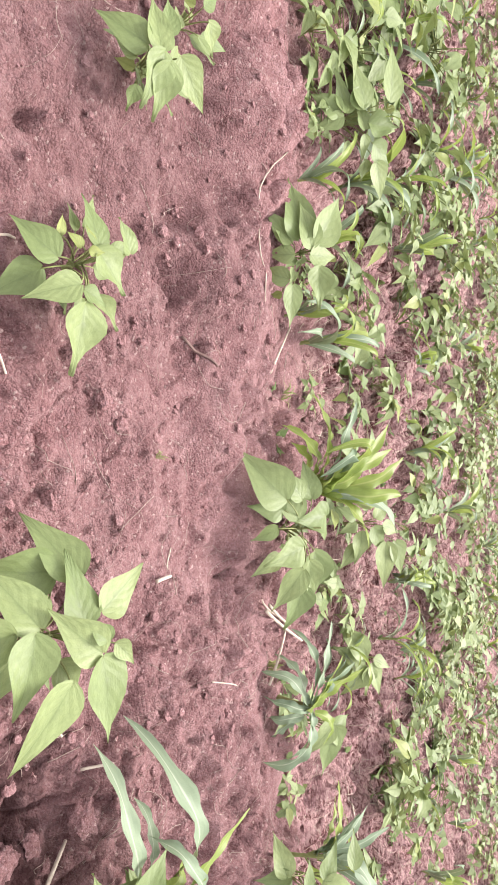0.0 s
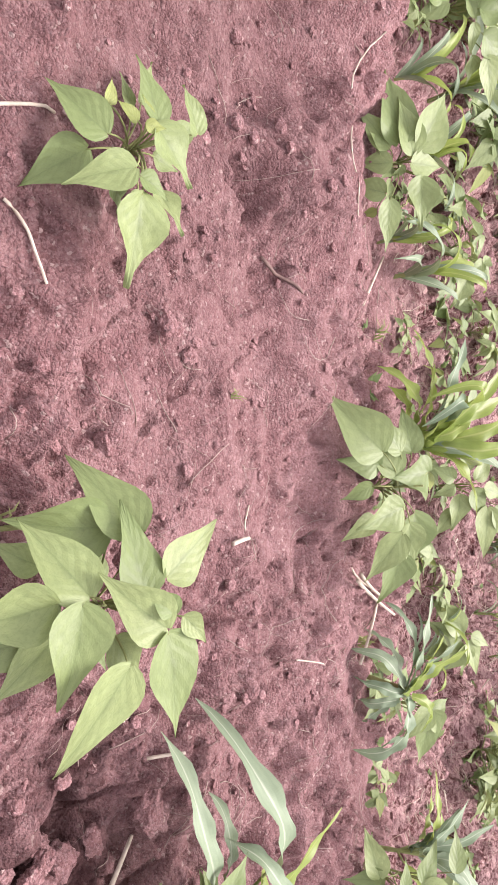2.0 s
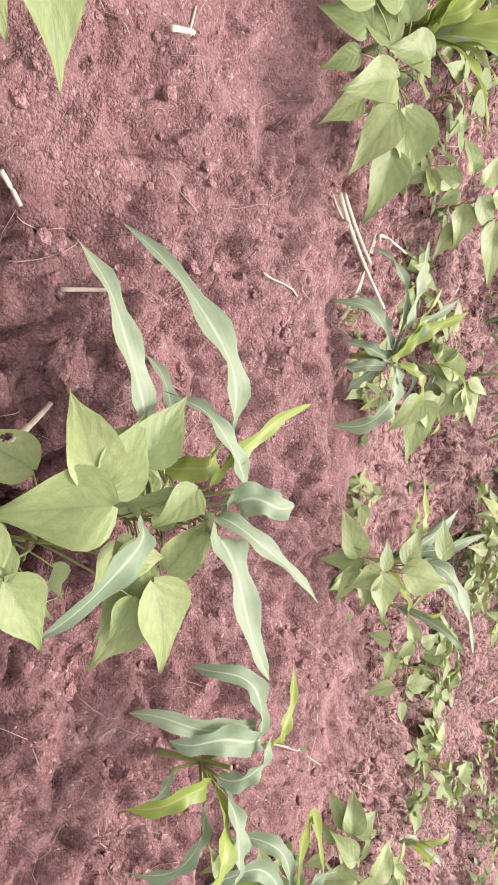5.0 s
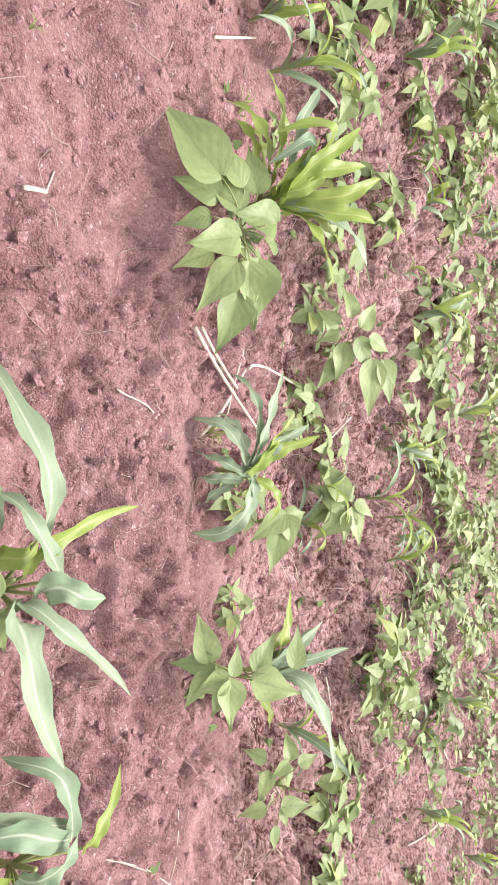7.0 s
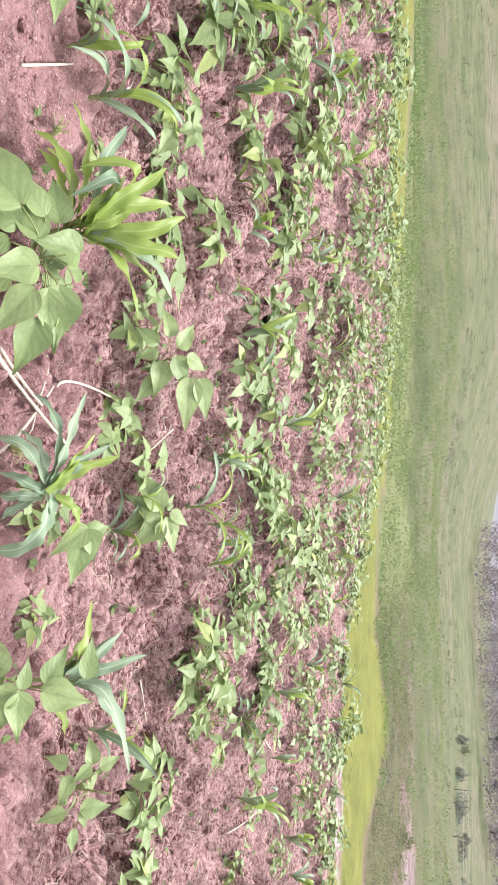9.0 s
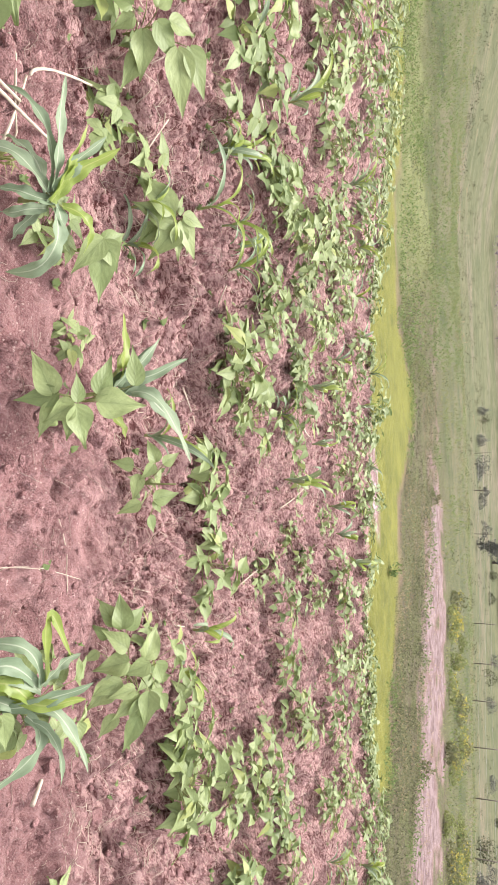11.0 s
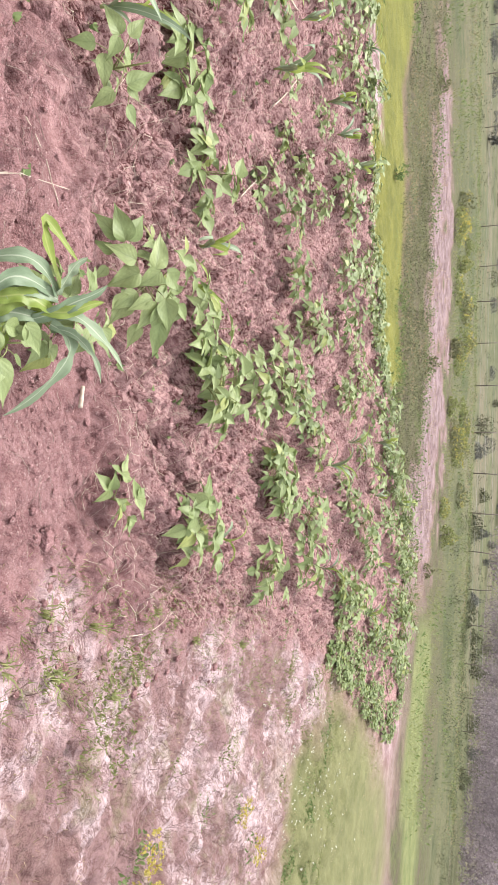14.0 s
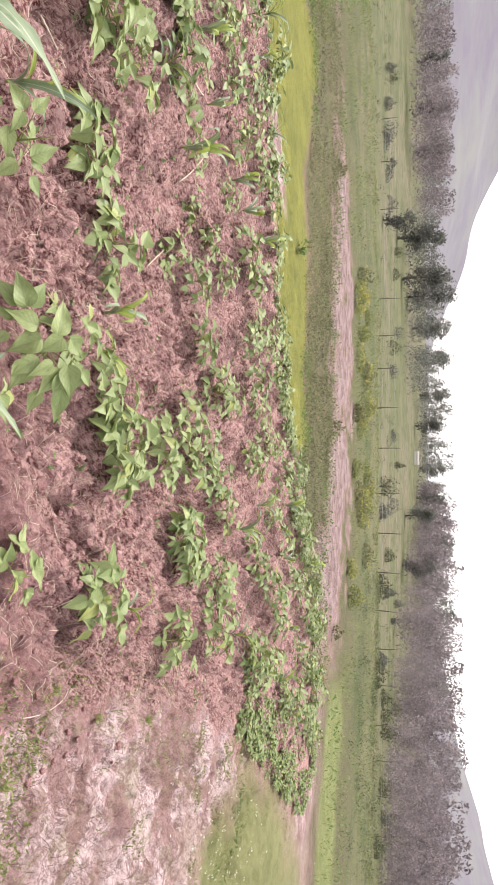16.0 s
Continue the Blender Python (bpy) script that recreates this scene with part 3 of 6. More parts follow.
def blade_shape(r, rise=65.0, fall=95.0, twist=0.4, wavy=0.02):
    """One maize blade, a metre long along its rib: rises from the stalk, arches over and hangs, with a V-shaped rib and wavy edges."""
    v, uv, f = [], [], []
    y = z = 0.0
    n = 16
    ph, side = r.uniform(0, 6), r.uniform(-0.12, 0.12)
    for i in range(n + 1):
        s = i / n
        a = radians(rise - (rise + fall - 20) * s ** 1.5)
        if i:
            y, z = y + math.cos(a) / n, z + math.sin(a) / n
        w = 0.052 * min(1, 0.55 + 2.2 * s) * (1 - s ** 2.6) + 0.001
        tw = twist * s * s
        for j, u in enumerate((-1, -0.5, 0, 0.5, 1)):
            lift = 0.35 * abs(u) * w + wavy * math.sin(17 * s + ph + 2.0 * u) * abs(u) ** 2 * (0.3 + s) * 0.6
            px, pz = u * w, lift
            px, pz = px * math.cos(tw) - pz * math.sin(tw), px * math.sin(tw) + pz * math.cos(tw)
            v.append((px + side * s * s, y - pz * math.sin(a), z + pz * math.cos(a)))
            uv.append((0.5 + 0.5 * u, s))
            if i and j:
                b = i * 5 + j
                f.append((b - 6, b - 5, b, b - 1))
    return v, f, uv


def tube(points, r0, r1, sides=5):
    """A tapering stem through the points."""
    v, f = [], []
    n = len(points)
    for i, p in enumerate(points):
        p = Vector(p)
        d = (Vector(points[min(i + 1, n - 1)]) - Vector(points[max(i - 1, 0)])).normalized()
        a = d.orthogonal().normalized()
        b = d.cross(a)
        r = r0 + (r1 - r0) * i / max(1, n - 1)
        for k in range(sides):
            t = 2 * math.pi * k / sides
            v.append(tuple(p + r * (math.cos(t) * a + math.sin(t) * b)))
        if i:
            for k in range(sides):
                q = (k + 1) % sides
                f.append(((i - 1) * sides + k, (i - 1) * sides + q, i * sides + q, i * sides + k))
    f.append(tuple(range(sides))[::-1])
    f.append(tuple(range((n - 1) * sides, n * sides)))
    return v, f


def arc(a, b, sag=0.0, n=5):
    a, b = Vector(a), Vector(b)
    return [tuple(a.lerp(b, i / n) + Vector((0, 0, 4 * sag * (i / n) * (1 - i / n)))) for i in range(n + 1)]


LEAFLETS = [leaflet_shape(rng, 0.0 if i < 5 else (0.12 if i % 2 else -0.12), FINE[::2] + FINE[-1:], (-1, -0.6, -0.2, 0, 0.2, 0.6, 1)) for i in range(9)]
SMALL = [leaflet_shape(rng, 0.0, COARSE, (-1, 0, 1)) for i in range(9)]
SMALL = [([(1.05 * x, y, 0.45 * z) for x, y, z in v], f, uv) for v, f, uv in SMALL]
LEAF_MESH = [mesh_from("bean_leaf", *s[:2], BEAN_LEAF, s[2]) for s in LEAFLETS]
YOUNG_MESH = [mesh_from("bean_leaf", *s[:2], BEAN_YOUNG, s[2]) for s in LEAFLETS[:3]]


def eaten_leaf(seed, holes):
    """A bean leaf with ragged holes: u across, s along, radius."""
    r = random.Random(seed)
    cols = tuple(i / 9 for i in range(-9, 10))
    rows = tuple((k / 40, float(np.interp(k / 40, *zip(*FINE)))) for k in range(41))
    v, f, uv = leaflet_shape(r, 0.0, rows, cols)
    keep = []
    for q in f:
        u, t = (sum(uv[i][c] for i in q) / 4 for c in (0, 1))
        if all(math.hypot(0.8 * (u - a), t - b) > c * r.uniform(0.85, 1.15) for a, b, c in holes):
            keep.append(q)
    return mesh_from("bean_leaf", v, keep, BEAN_LEAF, uv)


EATEN_MESH = [eaten_leaf(3, [(0.78, 0.42, 0.075), (0.30, 0.66, 0.035)]), eaten_leaf(4, [(0.97, 0.40, 0.10), (0.25, 0.30, 0.03)])]
BLADES = [blade_shape(rng, rng.uniform(45, 78), rng.uniform(50, 110), rng.uniform(-0.8, 0.8)) for i in range(8)]
BLADE_MESH = [mesh_from("maize_leaf", *s[:2], MAIZE_LEAF, s[2]) for s in BLADES]
BLADE_YOUNG = [mesh_from("maize_leaf", *s[:2], MAIZE_YOUNG, s[2]) for s in BLADES]


def aim(at, yaw, pitch, roll, size):
    """A leaf's pose: base at a place, tip towards yaw (degrees from +x) and pitch above level."""
    return (Matrix.Translation(at) @ pose(0, 0, 0, 0, 0, yaw - 90) @ pose(0, 0, 0, pitch, 0, 0) @ pose(0, 0, 0, 0, roll, 0)
            @ Matrix.Diagonal((size, size, size, 1)))


def bean_layout(r, spread, leaves, length):
    """Three-fold leaves on long stalks round a short stem: stalks, and poses of leaflets with a kind."""
    stalks, blades = [], []
    top = Vector((r.uniform(-0.02, 0.02), r.uniform(-0.02, 0.02), r.uniform(0.45, 0.6) * spread))
    stalks.append(((0, 0, -0.02), tuple(top), 0.0035, 0.0022, 0.0))
    turn = r.uniform(0, 360)
    for i in range(leaves):
        a = turn + 137.5 * i + r.uniform(-18, 18)
        out = spread * (0.22 + 0.62 * ((i + 0.5) / leaves) ** 0.7) * r.uniform(0.8, 1.2)
        rise = spread * r.uniform(0.35, 1.05) * (1.18 - 0.5 * (i / leaves))
        end = Vector((out * math.cos(radians(a)), out * math.sin(radians(a)), rise))
        start = top * r.uniform(0.4, 1.0)
        stalks.append((tuple(start), tuple(end), 0.0019, 0.0013, 0.02 * spread))
        size = length * r.uniform(0.72, 1.08)
        down = r.uniform(-52, 12)
        ahead = Vector((math.cos(radians(a)), math.sin(radians(a)), 0.1))
        blades.append((end + ahead * 0.016, a + r.uniform(-25, 25), down, r.uniform(-28, 28), size, 4 if r.random() < 0.12 else 0))
        for s in (-1, 1):
            blades.append((end, a + s * r.uniform(50, 95), r.uniform(-45, 22), r.uniform(-30, 30), size * r.uniform(0.82, 0.98), 1 if s > 0 else 2))
    for i in range(3):
        a = r.uniform(0, 360)
        blades.append((tuple(top + Vector((0, 0, 0.012 * i))), a, r.uniform(-5, 45), r.uniform(-30, 30), length * r.uniform(0.28, 0.5), 3))
    return stalks, blades


def stalk_mesh(stalks, sides=5, bends=4):
    s = Soup()
    for a, b, r0, r1, sag in stalks:
        s.add(*tube(arc(a, b, sag, bends), r0, r1, sides))
    return s.mesh("stem", STEM)


def leaf_pick(r, kind):
    if kind >= 3:
        return YOUNG_MESH[r.randrange(3)]
    return LEAF_MESH[r.randrange(5) if kind == 0 else 5 + r.randrange(4)]


def bean_plant(spread, leaves, length, seed, label):
    """A bush bean with every leaflet its own piece."""
    r = random.Random(seed)
    root = new("bean_plant")
    stalks, blades = bean_layout(r, spread, leaves, length)
    part_of(root, "stem", stalk_mesh(stalks))
    for at, yaw, pitch, roll, size, kind in blades:
        part_of(root, "leaf", leaf_pick(r, kind), aim(at, yaw, pitch, roll, size), "young yellow-green leaf" if kind >= 3 else "")
    return tagged(root, label, "plant", "bean plants in rows")


def bean_foliage(r, spread, leaves, length):
    stalks, blades = bean_layout(r, spread, leaves, length)
    s, y = Soup(), Soup()
    for at, yaw, pitch, roll, size, kind in blades:
        shape = SMALL[r.randrange(9)]
        (y if kind >= 3 else s).add(*shape, m=aim(at, yaw, pitch, roll, size))
    return s.mesh("foliage", BEAN_LEAF), y.mesh("young_leaves", BEAN_YOUNG), stalk_mesh(stalks, 3, 2)


def maize_plant(tall, leaves, seed, label, lengths=(0.9, 1.4)):
    r = random.Random(seed)
    root = new("maize_plant")
    lean = (r.uniform(-0.05, 0.05), r.uniform(-0.05, 0.05))
    stalk = Soup().add(*tube(arc((0, 0, -0.02), (lean[0], lean[1], tall * 0.45), 0, 5), 0.008, 0.004, 7))
    part_of(root, "stalk", stalk.mesh("stalk", STEM))
    turn = r.uniform(0, 360)
    for i in range(leaves):
        k = (i + 0.6) / leaves
        young = i >= leaves - 3
        size = tall * r.uniform(*lengths) * (0.75 + 0.5 * math.sin(math.pi * k))
        yaw = turn + 180 * i + r.uniform(-28, 28)
        m = aim((lean[0] * k, lean[1] * k, tall * 0.45 * k), yaw, r.uniform(-8, 14) + 22 * k, r.uniform(-20, 20), size)
        part_of(root, "leaf", (BLADE_YOUNG if young else BLADE_MESH)[r.randrange(8)], m, "yellow-green young leaf" if young else "")
    return tagged(root, label, "plant", "maize plants among the beans")


def stand(ob, x, y, yaw=0.0, scale=1.0, sink=0.0):
    ob.matrix_basis = pose(x, y, soil_z(x, y) - sink, 0, 0, yaw) @ Matrix.Diagonal((scale, scale, scale, 1))
    return ob


BEAN_TEXT = "bushy green bean plant with broad pointed leaves on red soil"
MAIZE_TEXT = "young maize plant with arching ribbed green leaves"


def face(side, yaw, pitch):
    """The roll by which a leaf of that turn and pitch shows its upper face to a side."""
    a, p = radians(yaw), radians(pitch)
    across = Vector((math.sin(a), -math.cos(a), 0))
    up = Vector((-math.sin(p) * math.cos(a), -math.sin(p) * math.sin(a), math.cos(p)))
    return math.degrees(math.atan2(side.dot(across), side.dot(up)))


def leaf_on(root, r, at, yaw, pitch, roll, size, kind, stalk):
    """One leaf of a bean with its own stalk under it."""
    m = aim(at, yaw, pitch, roll, size)
    leaf = part_of(root, "leaf", EATEN_MESH[r.randrange(2)] if kind == 4 else leaf_pick(r, kind), m, {3: "small young leaf", 4: "leaf with holes eaten into it"}.get(kind, ""))
    part_of(leaf, "leafstalk", stalk_mesh([stalk]), m.inverted())


def set_bean(x, y, leaves, eaten=()):
    """A bean whose leaves are set one by one round its root."""
    r = random.Random(int(1000 * (x + 5) + 77 * y))
    root = new("bean_plant")
    foot = land(np.array([x]), np.array([y]))[0] - soil_z(x, y)
    top = max(p[2] for p in leaves) * 0.72
    part_of(root, "stem", stalk_mesh([((0, 0, -0.03), (0.006, 0.004, top), 0.0045, 0.0028, 0.0)]))
    for i in range(7):
        a, q = r.uniform(0, 360), r.uniform(0.03, 0.075)
        low = (q * math.cos(radians(a)), q * math.sin(radians(a)), r.uniform(0.025, 0.075))
        leaf_on(root, r, low, a + r.uniform(-40, 40), r.uniform(-25, 15), r.uniform(-20, 20), r.uniform(0.05, 0.085), 0, ((0, 0, 0.01), low, 0.0018, 0.0012, 0.01))
    away = math.hypot(0.5 - x, 0.35 - y)
    lean = 0.28 if y - 0.2 * x < 1.3 and x > -0.8 else 0.7        # leaves tip towards the open side of the row
    side = Vector((lean * (0.5 - x) / away, lean * (0.35 - y) / away, 1))
    for n, (bx, by, bz, yaw, pitch, size) in enumerate(leaves):
        roll = face(side, yaw, pitch)
        at = (bx, by, bz + foot)
        start = (0.004, 0.003, top * r.uniform(0.15, 0.6))
        leaf_on(root, r, at, yaw, pitch, roll + r.uniform(-10, 10), size, 4 if n in eaten else 3 if size < 0.05 else 0, (start, at, 0.0022, 0.0014, 0.012))
    return stand(tagged(root, BEAN_TEXT, "plant", "bean plants in rows"), x, y)


def blade_along(a, b, c, wide, r):
    """A maize blade from a through b to c: ribbed, wavy-edged, tapering to its tip."""
    a, b, c = Vector(a), Vector(b), Vector(c)
    b = 2 * b - 0.5 * (a + c)
    v, uv, f = [], [], []
    n, ph, tw = 16, r.uniform(0, 6), r.uniform(-0.5, 0.5)
    for i in range(n + 1):
        s = i / n
        p = (1 - s) ** 2 * a + 2 * s * (1 - s) * b + s * s * c
        d = (2 * (1 - s) * (b - a) + 2 * s * (c - b)).normalized()
        side = d.cross(Vector((0, 0, 1)))
        side = side.normalized() if side.length > 0.05 else Vector((1, 0, 0))
        up = side.cross(d)
        k = tw * (s - 0.2)
        side, up = math.cos(k) * side + math.sin(k) * up, math.cos(k) * up - math.sin(k) * side
        w = 0.85 * wide * min(1, 0.6 + 1.3 * s) * (1 - s ** 4.5) ** 0.9 * (1 + 0.10 * math.sin(13 * s + 2 * ph)) + 0.0006
        p = p + side * 0.35 * wide * math.sin(8 * s + ph) * s
        for j, u in enumerate((-1, -0.5, 0, 0.5, 1)):
            lift = 0.32 * abs(u) * w + 0.34 * w * math.sin(21 * s + ph + 1.9 * u) * abs(u)
            v.append(tuple(p + u * w * side + lift * up))
            uv.append((0.5 + 0.5 * u, s))
            if i and j:
                q = i * 5 + j
                f.append((q - 6, q - 5, q, q - 1))
    return v, f, uv


def set_maize(x, y, blades, bright=0.2, more=0):
    """A maize plant whose blades are set one by one round its stalk."""
    r = random.Random(int(1000 * (x + 5) + 91 * y))
    root = new("maize_plant")
    foot = land(np.array([x]), np.array([y]))[0] - soil_z(x, y)
    mid = [sum(p[i] for p in blades) / len(blades) for i in range(3)]
    blades = list(blades)
    for k in range(more):                                          # further blades between the first ones
        p, a, g = blades[k % len(blades)], radians(r.choice((-1, 1)) * r.uniform(14, 34)), r.uniform(0.75, 0.98)
        q = [p[9] * 1.08]
        for i in (6, 3, 0):
            u, v = p[i] - mid[0], p[i + 1] - mid[1]
            q[:0] = [mid[0] + g * (u * math.cos(a) - v * math.sin(a)), mid[1] + g * (u * math.sin(a) + v * math.cos(a)), p[i + 2] * g]
        blades.append(tuple(q))
    head = (0.8 * mid[0], 0.8 * mid[1], mid[2] + foot)
    part_of(root, "stalk", Soup().add(*tube(arc((0, 0, -0.03), head, 0, 5), 0.009, 0.005, 7)).mesh("stalk", STEM))
    for k, p in enumerate(blades):
        a, b, c = ((p[3 * i], p[3 * i + 1], p[3 * i + 2] + foot) for i in range(3))
        sheath = tube(arc((head[0] * 0.6, head[1] * 0.6, head[2] * 0.6), a, 0, 3), 0.004, 0.003, 5)
        young = k in bright if isinstance(bright, tuple) else (k * 0.618 + 0.85) % 1.0 < bright
        blade = Soup().add(*blade_along(a, b, c, p[9], r))
        leaf = part_of(root, "leaf", blade.mesh("maize_leaf", MAIZE_YOUNG if young else MAIZE_LEAF), None, "yellow-green young leaf" if young else "")
        part_of(leaf, "sheath", Soup().add(*sheath).mesh("sheath", STEM))
    return stand(tagged(root, MAIZE_TEXT, "plant", "maize plants among the beans"), x, y)


# ---- plants that stand nearest, leaf by leaf: leaf base x y z, turn, pitch, length ----
set_bean(-0.531, 0.905, [(0.020, -0.073, 0.056, -126, -24, 0.102), (0.040, -0.087, 0.030, -51, -46, 0.109), (0.071, -0.048, 0.084, -72, -35, 0.106), (0.060, -0.037, 0.030, 51, -35, 0.064), (0.099, -0.027, 0.074, 8, -27, 0.133), (0.075, -0.031, 0.078, 76, 2, 0.055), (-0.001, -0.014, 0.098, 51, -6, 0.102), (-0.014, -0.004, 0.093, -165, -5, 0.097), (-0.017, 0.061, 0.112, -145, 9, 0.068), (-0.020, -0.073, 0.064, 178, 12, 0.036), (-0.005, -0.037, 0.082, -119, -8, 0.038), (-0.015, -0.016, 0.090, -149, 2, 0.034), (0.009, -0.038, 0.099, 96, 17, 0.033)])
set_bean(0.141, 0.891, [(-0.101, 0.006, 0.169, -149, -30, 0.150), (-0.108, -0.019, 0.133, -94, -33, 0.143), (-0.022, -0.083, 0.161, -149, -24, 0.137), (-0.014, 0.001, 0.181, -171, -10, 0.135), (-0.034, 0.035, 0.192, 127, 6, 0.128), (-0.018, -0.131, 0.154, -78, -37, 0.135), (-0.062, -0.102, 0.087, -124, -39, 0.074), (0.035, -0.129, 0.092, -89, -37, 0.116), (0.020, -0.089, 0.115, -37, -29, 0.139), (-0.012, -0.105, 0.173, -3, -14, 0.134), (0.032, 0.005, 0.213, -131, -21, 0.123), (0.041, 0.007, 0.214, 16, -12, 0.160), (0.074, -0.051, 0.196, -30, -30, 0.165), (0.046, -0.022, 0.139, 43, -12, 0.097), (0.012, 0.011, 0.224, -139, -15, 0.057), (0.021, 0.032, 0.222, 46, 7, 0.056)])
set_bean(-0.840, 1.780, [(-0.004, -0.072, 0.086, -140, -18, 0.128), (-0.016, -0.054, 0.109, -170, -1, 0.176), (0.030, -0.056, 0.085, -112, -71, 0.090), (0.008, -0.023, 0.130, -155, -6, 0.137), (-0.012, -0.007, 0.142, 161, 18, 0.178), (0.029, -0.021, 0.124, 98, 13, 0.131), (0.057, 0.014, 0.133, 17, -14, 0.130), (0.069, 0.065, 0.153, 23, -35, 0.079), (0.098, -0.050, 0.060, -139, -58, 0.095), (0.112, -0.036, 0.065, 15, -16, 0.128), (0.130, -0.044, 0.030, -26, -87, 0.044), (0.034, -0.032, 0.101, 65, -48, 0.064)])
set_bean(0.808, 1.047, [(-0.074, -0.007, 0.223, 176, -21, 0.133), (-0.065, 0.009, 0.220, 132, -6, 0.140), (-0.050, -0.002, 0.238, -94, -37, 0.152), (-0.099, -0.044, 0.144, -136, -32, 0.110), (-0.089, -0.117, 0.107, -145, -35, 0.088), (0.001, -0.128, 0.184, -149, -36, 0.134), (0.019, -0.123, 0.188, -152, -31, 0.105), (0.010, -0.136, 0.192, -90, -33, 0.122), (0.019, -0.125, 0.188, 32, -6, 0.110), (0.004, 0.030, 0.204, -15, -20, 0.082), (0.023, 0.031, 0.207, 83, 5, 0.082), (-0.053, 0.063, 0.149, -64, -34, 0.065), (-0.049, 0.157, 0.240, -48, -23, 0.086), (0.081, 0.051, 0.206, -15, -24, 0.072), (0.003, -0.167, 0.109, -111, -46, 0.057)], (3, 4))
set_bean(0.819, 1.280, [(0.030, -0.158, 0.201, -24, -28, 0.129), (0.057, -0.151, 0.206, 17, -11, 0.147), (0.049, -0.112, 0.196, 128, 13, 0.099), (0.005, -0.066, 0.214, 24, -11, 0.065), (-0.040, -0.084, 0.213, -100, -35, 0.086), (-0.106, -0.144, 0.192, 142, 9, 0.121), (-0.115, -0.108, 0.198, -122, -32, 0.092), (0.101, -0.151, 0.172, -30, -35, 0.106), (-0.008, -0.104, 0.179, 152, -4, 0.076)])
set_bean(-0.020, 1.800, [(-0.080, -0.115, 0.156, -136, -26, 0.202), (-0.080, -0.050, 0.175, -140, -14, 0.125), (-0.050, -0.090, 0.136, -100, -31, 0.120), (-0.024, -0.048, 0.156, -164, -13, 0.158), (-0.080, 0.000, 0.185, -173, -5, 0.120), (-0.030, 0.070, 0.196, -86, -19, 0.142), (0.056, -0.070, 0.175, -71, -27, 0.143), (0.120, -0.080, 0.175, -16, -39, 0.146), (0.098, -0.020, 0.171, 17, -12, 0.124), (0.074, 0.030, 0.166, 17, -18, 0.166), (0.170, -0.020, 0.141, 14, -31, 0.149), (0.000, -0.100, 0.116, -61, -44, 0.089), (0.080, -0.080, 0.106, -60, -37, 0.104), (0.020, 0.060, 0.175, 108, -12, 0.100), (0.130, 0.050, 0.156, 77, -23, 0.104)])
set_bean(1.076, 2.089, [(-0.053, -0.146, 0.188, -95, -51, 0.113), (-0.061, -0.160, 0.184, 175, -18, 0.126), (-0.030, -0.157, 0.175, -27, -29, 0.100), (-0.028, -0.139, 0.240, 161, 4, 0.081), (-0.025, -0.148, 0.235, -62, -48, 0.095), (-0.016, -0.146, 0.238, 5, -6, 0.126), (-0.011, -0.091, 0.270, 65, 34, 0.144), (-0.034, -0.083, 0.272, 141, 10, 0.115), (-0.029, 0.017, 0.328, 155, -1, 0.113), (0.011, -0.115, 0.204, -11, -29, 0.082)])
set_bean(1.578, 2.688, [(-0.117, -0.071, 0.237, 171, -14, 0.094), (-0.111, -0.081, 0.232, -42, -33, 0.082), (-0.099, -0.049, 0.258, 104, 22, 0.088), (-0.124, -0.126, 0.170, -122, -46, 0.086), (-0.083, -0.122, 0.184, -22, -19, 0.109), (0.018, -0.123, 0.229, 83, 29, 0.118), (0.022, -0.123, 0.229, 18, -1, 0.072), (0.018, -0.159, 0.186, -80, -50, 0.098), (0.075, -0.147, 0.210, 7, -4, 0.083)])
set_bean(0.660, 2.300, [(-0.011, -0.093, 0.234, -52, -34, 0.136), (-0.006, -0.088, 0.237, 29, -3, 0.103), (0.018, -0.096, 0.226, 6, -21, 0.155), (0.017, -0.084, 0.210, -57, -39, 0.084), (0.001, -0.085, 0.221, 100, 15, 0.104)])
set_bean(2.330, 2.480, [(-0.279, -0.101, 0.184, 150, -8, 0.138), (-0.297, -0.100, 0.166, -180, -36, 0.137), (-0.278, -0.089, 0.191, 90, 7, 0.138), (-0.209, -0.126, 0.204, -155, -35, 0.129), (-0.264, -0.149, 0.142, -179, -47, 0.086), (-0.162, -0.149, 0.210, -100, -52, 0.138), (-0.145, -0.092, 0.252, 126, 6, 0.138), (-0.122, -0.091, 0.261, -83, -43, 0.119), (-0.096, -0.057, 0.270, 10, -5, 0.118), (-0.059, -0.170, 0.226, -104, -37, 0.111), (-0.028, -0.167, 0.239, -67, -33, 0.138), (-0.016, -0.177, 0.239, -25, -14, 0.138), (-0.023, -0.137, 0.263, -29, -1, 0.138), (0.048, -0.197, 0.235, -46, -16, 0.138), (-0.108, -0.211, 0.163, -55, -37, 0.138), (-0.096, -0.182, 0.182, -95, -35, 0.125), (-0.227, -0.186, 0.113, -57, -45, 0.071), (0.006, -0.246, 0.170, -35, -34, 0.113)])
set_bean(1.840, 1.580, [(-0.003, -0.072, 0.109, -38, -3, 0.133), (-0.061, -0.022, 0.112, -65, -34, 0.093), (-0.061, 0.001, 0.126, 38, -13, 0.085), (-0.148, 0.016, 0.102, 173, -26, 0.081), (-0.184, 0.054, 0.109, -72, -40, 0.082), (-0.011, 0.035, 0.145, -68, -71, 0.069), (-0.024, -0.117, 0.074, -68, -28, 0.049), (-0.023, 0.046, 0.145, -10, -4, 0.108)])
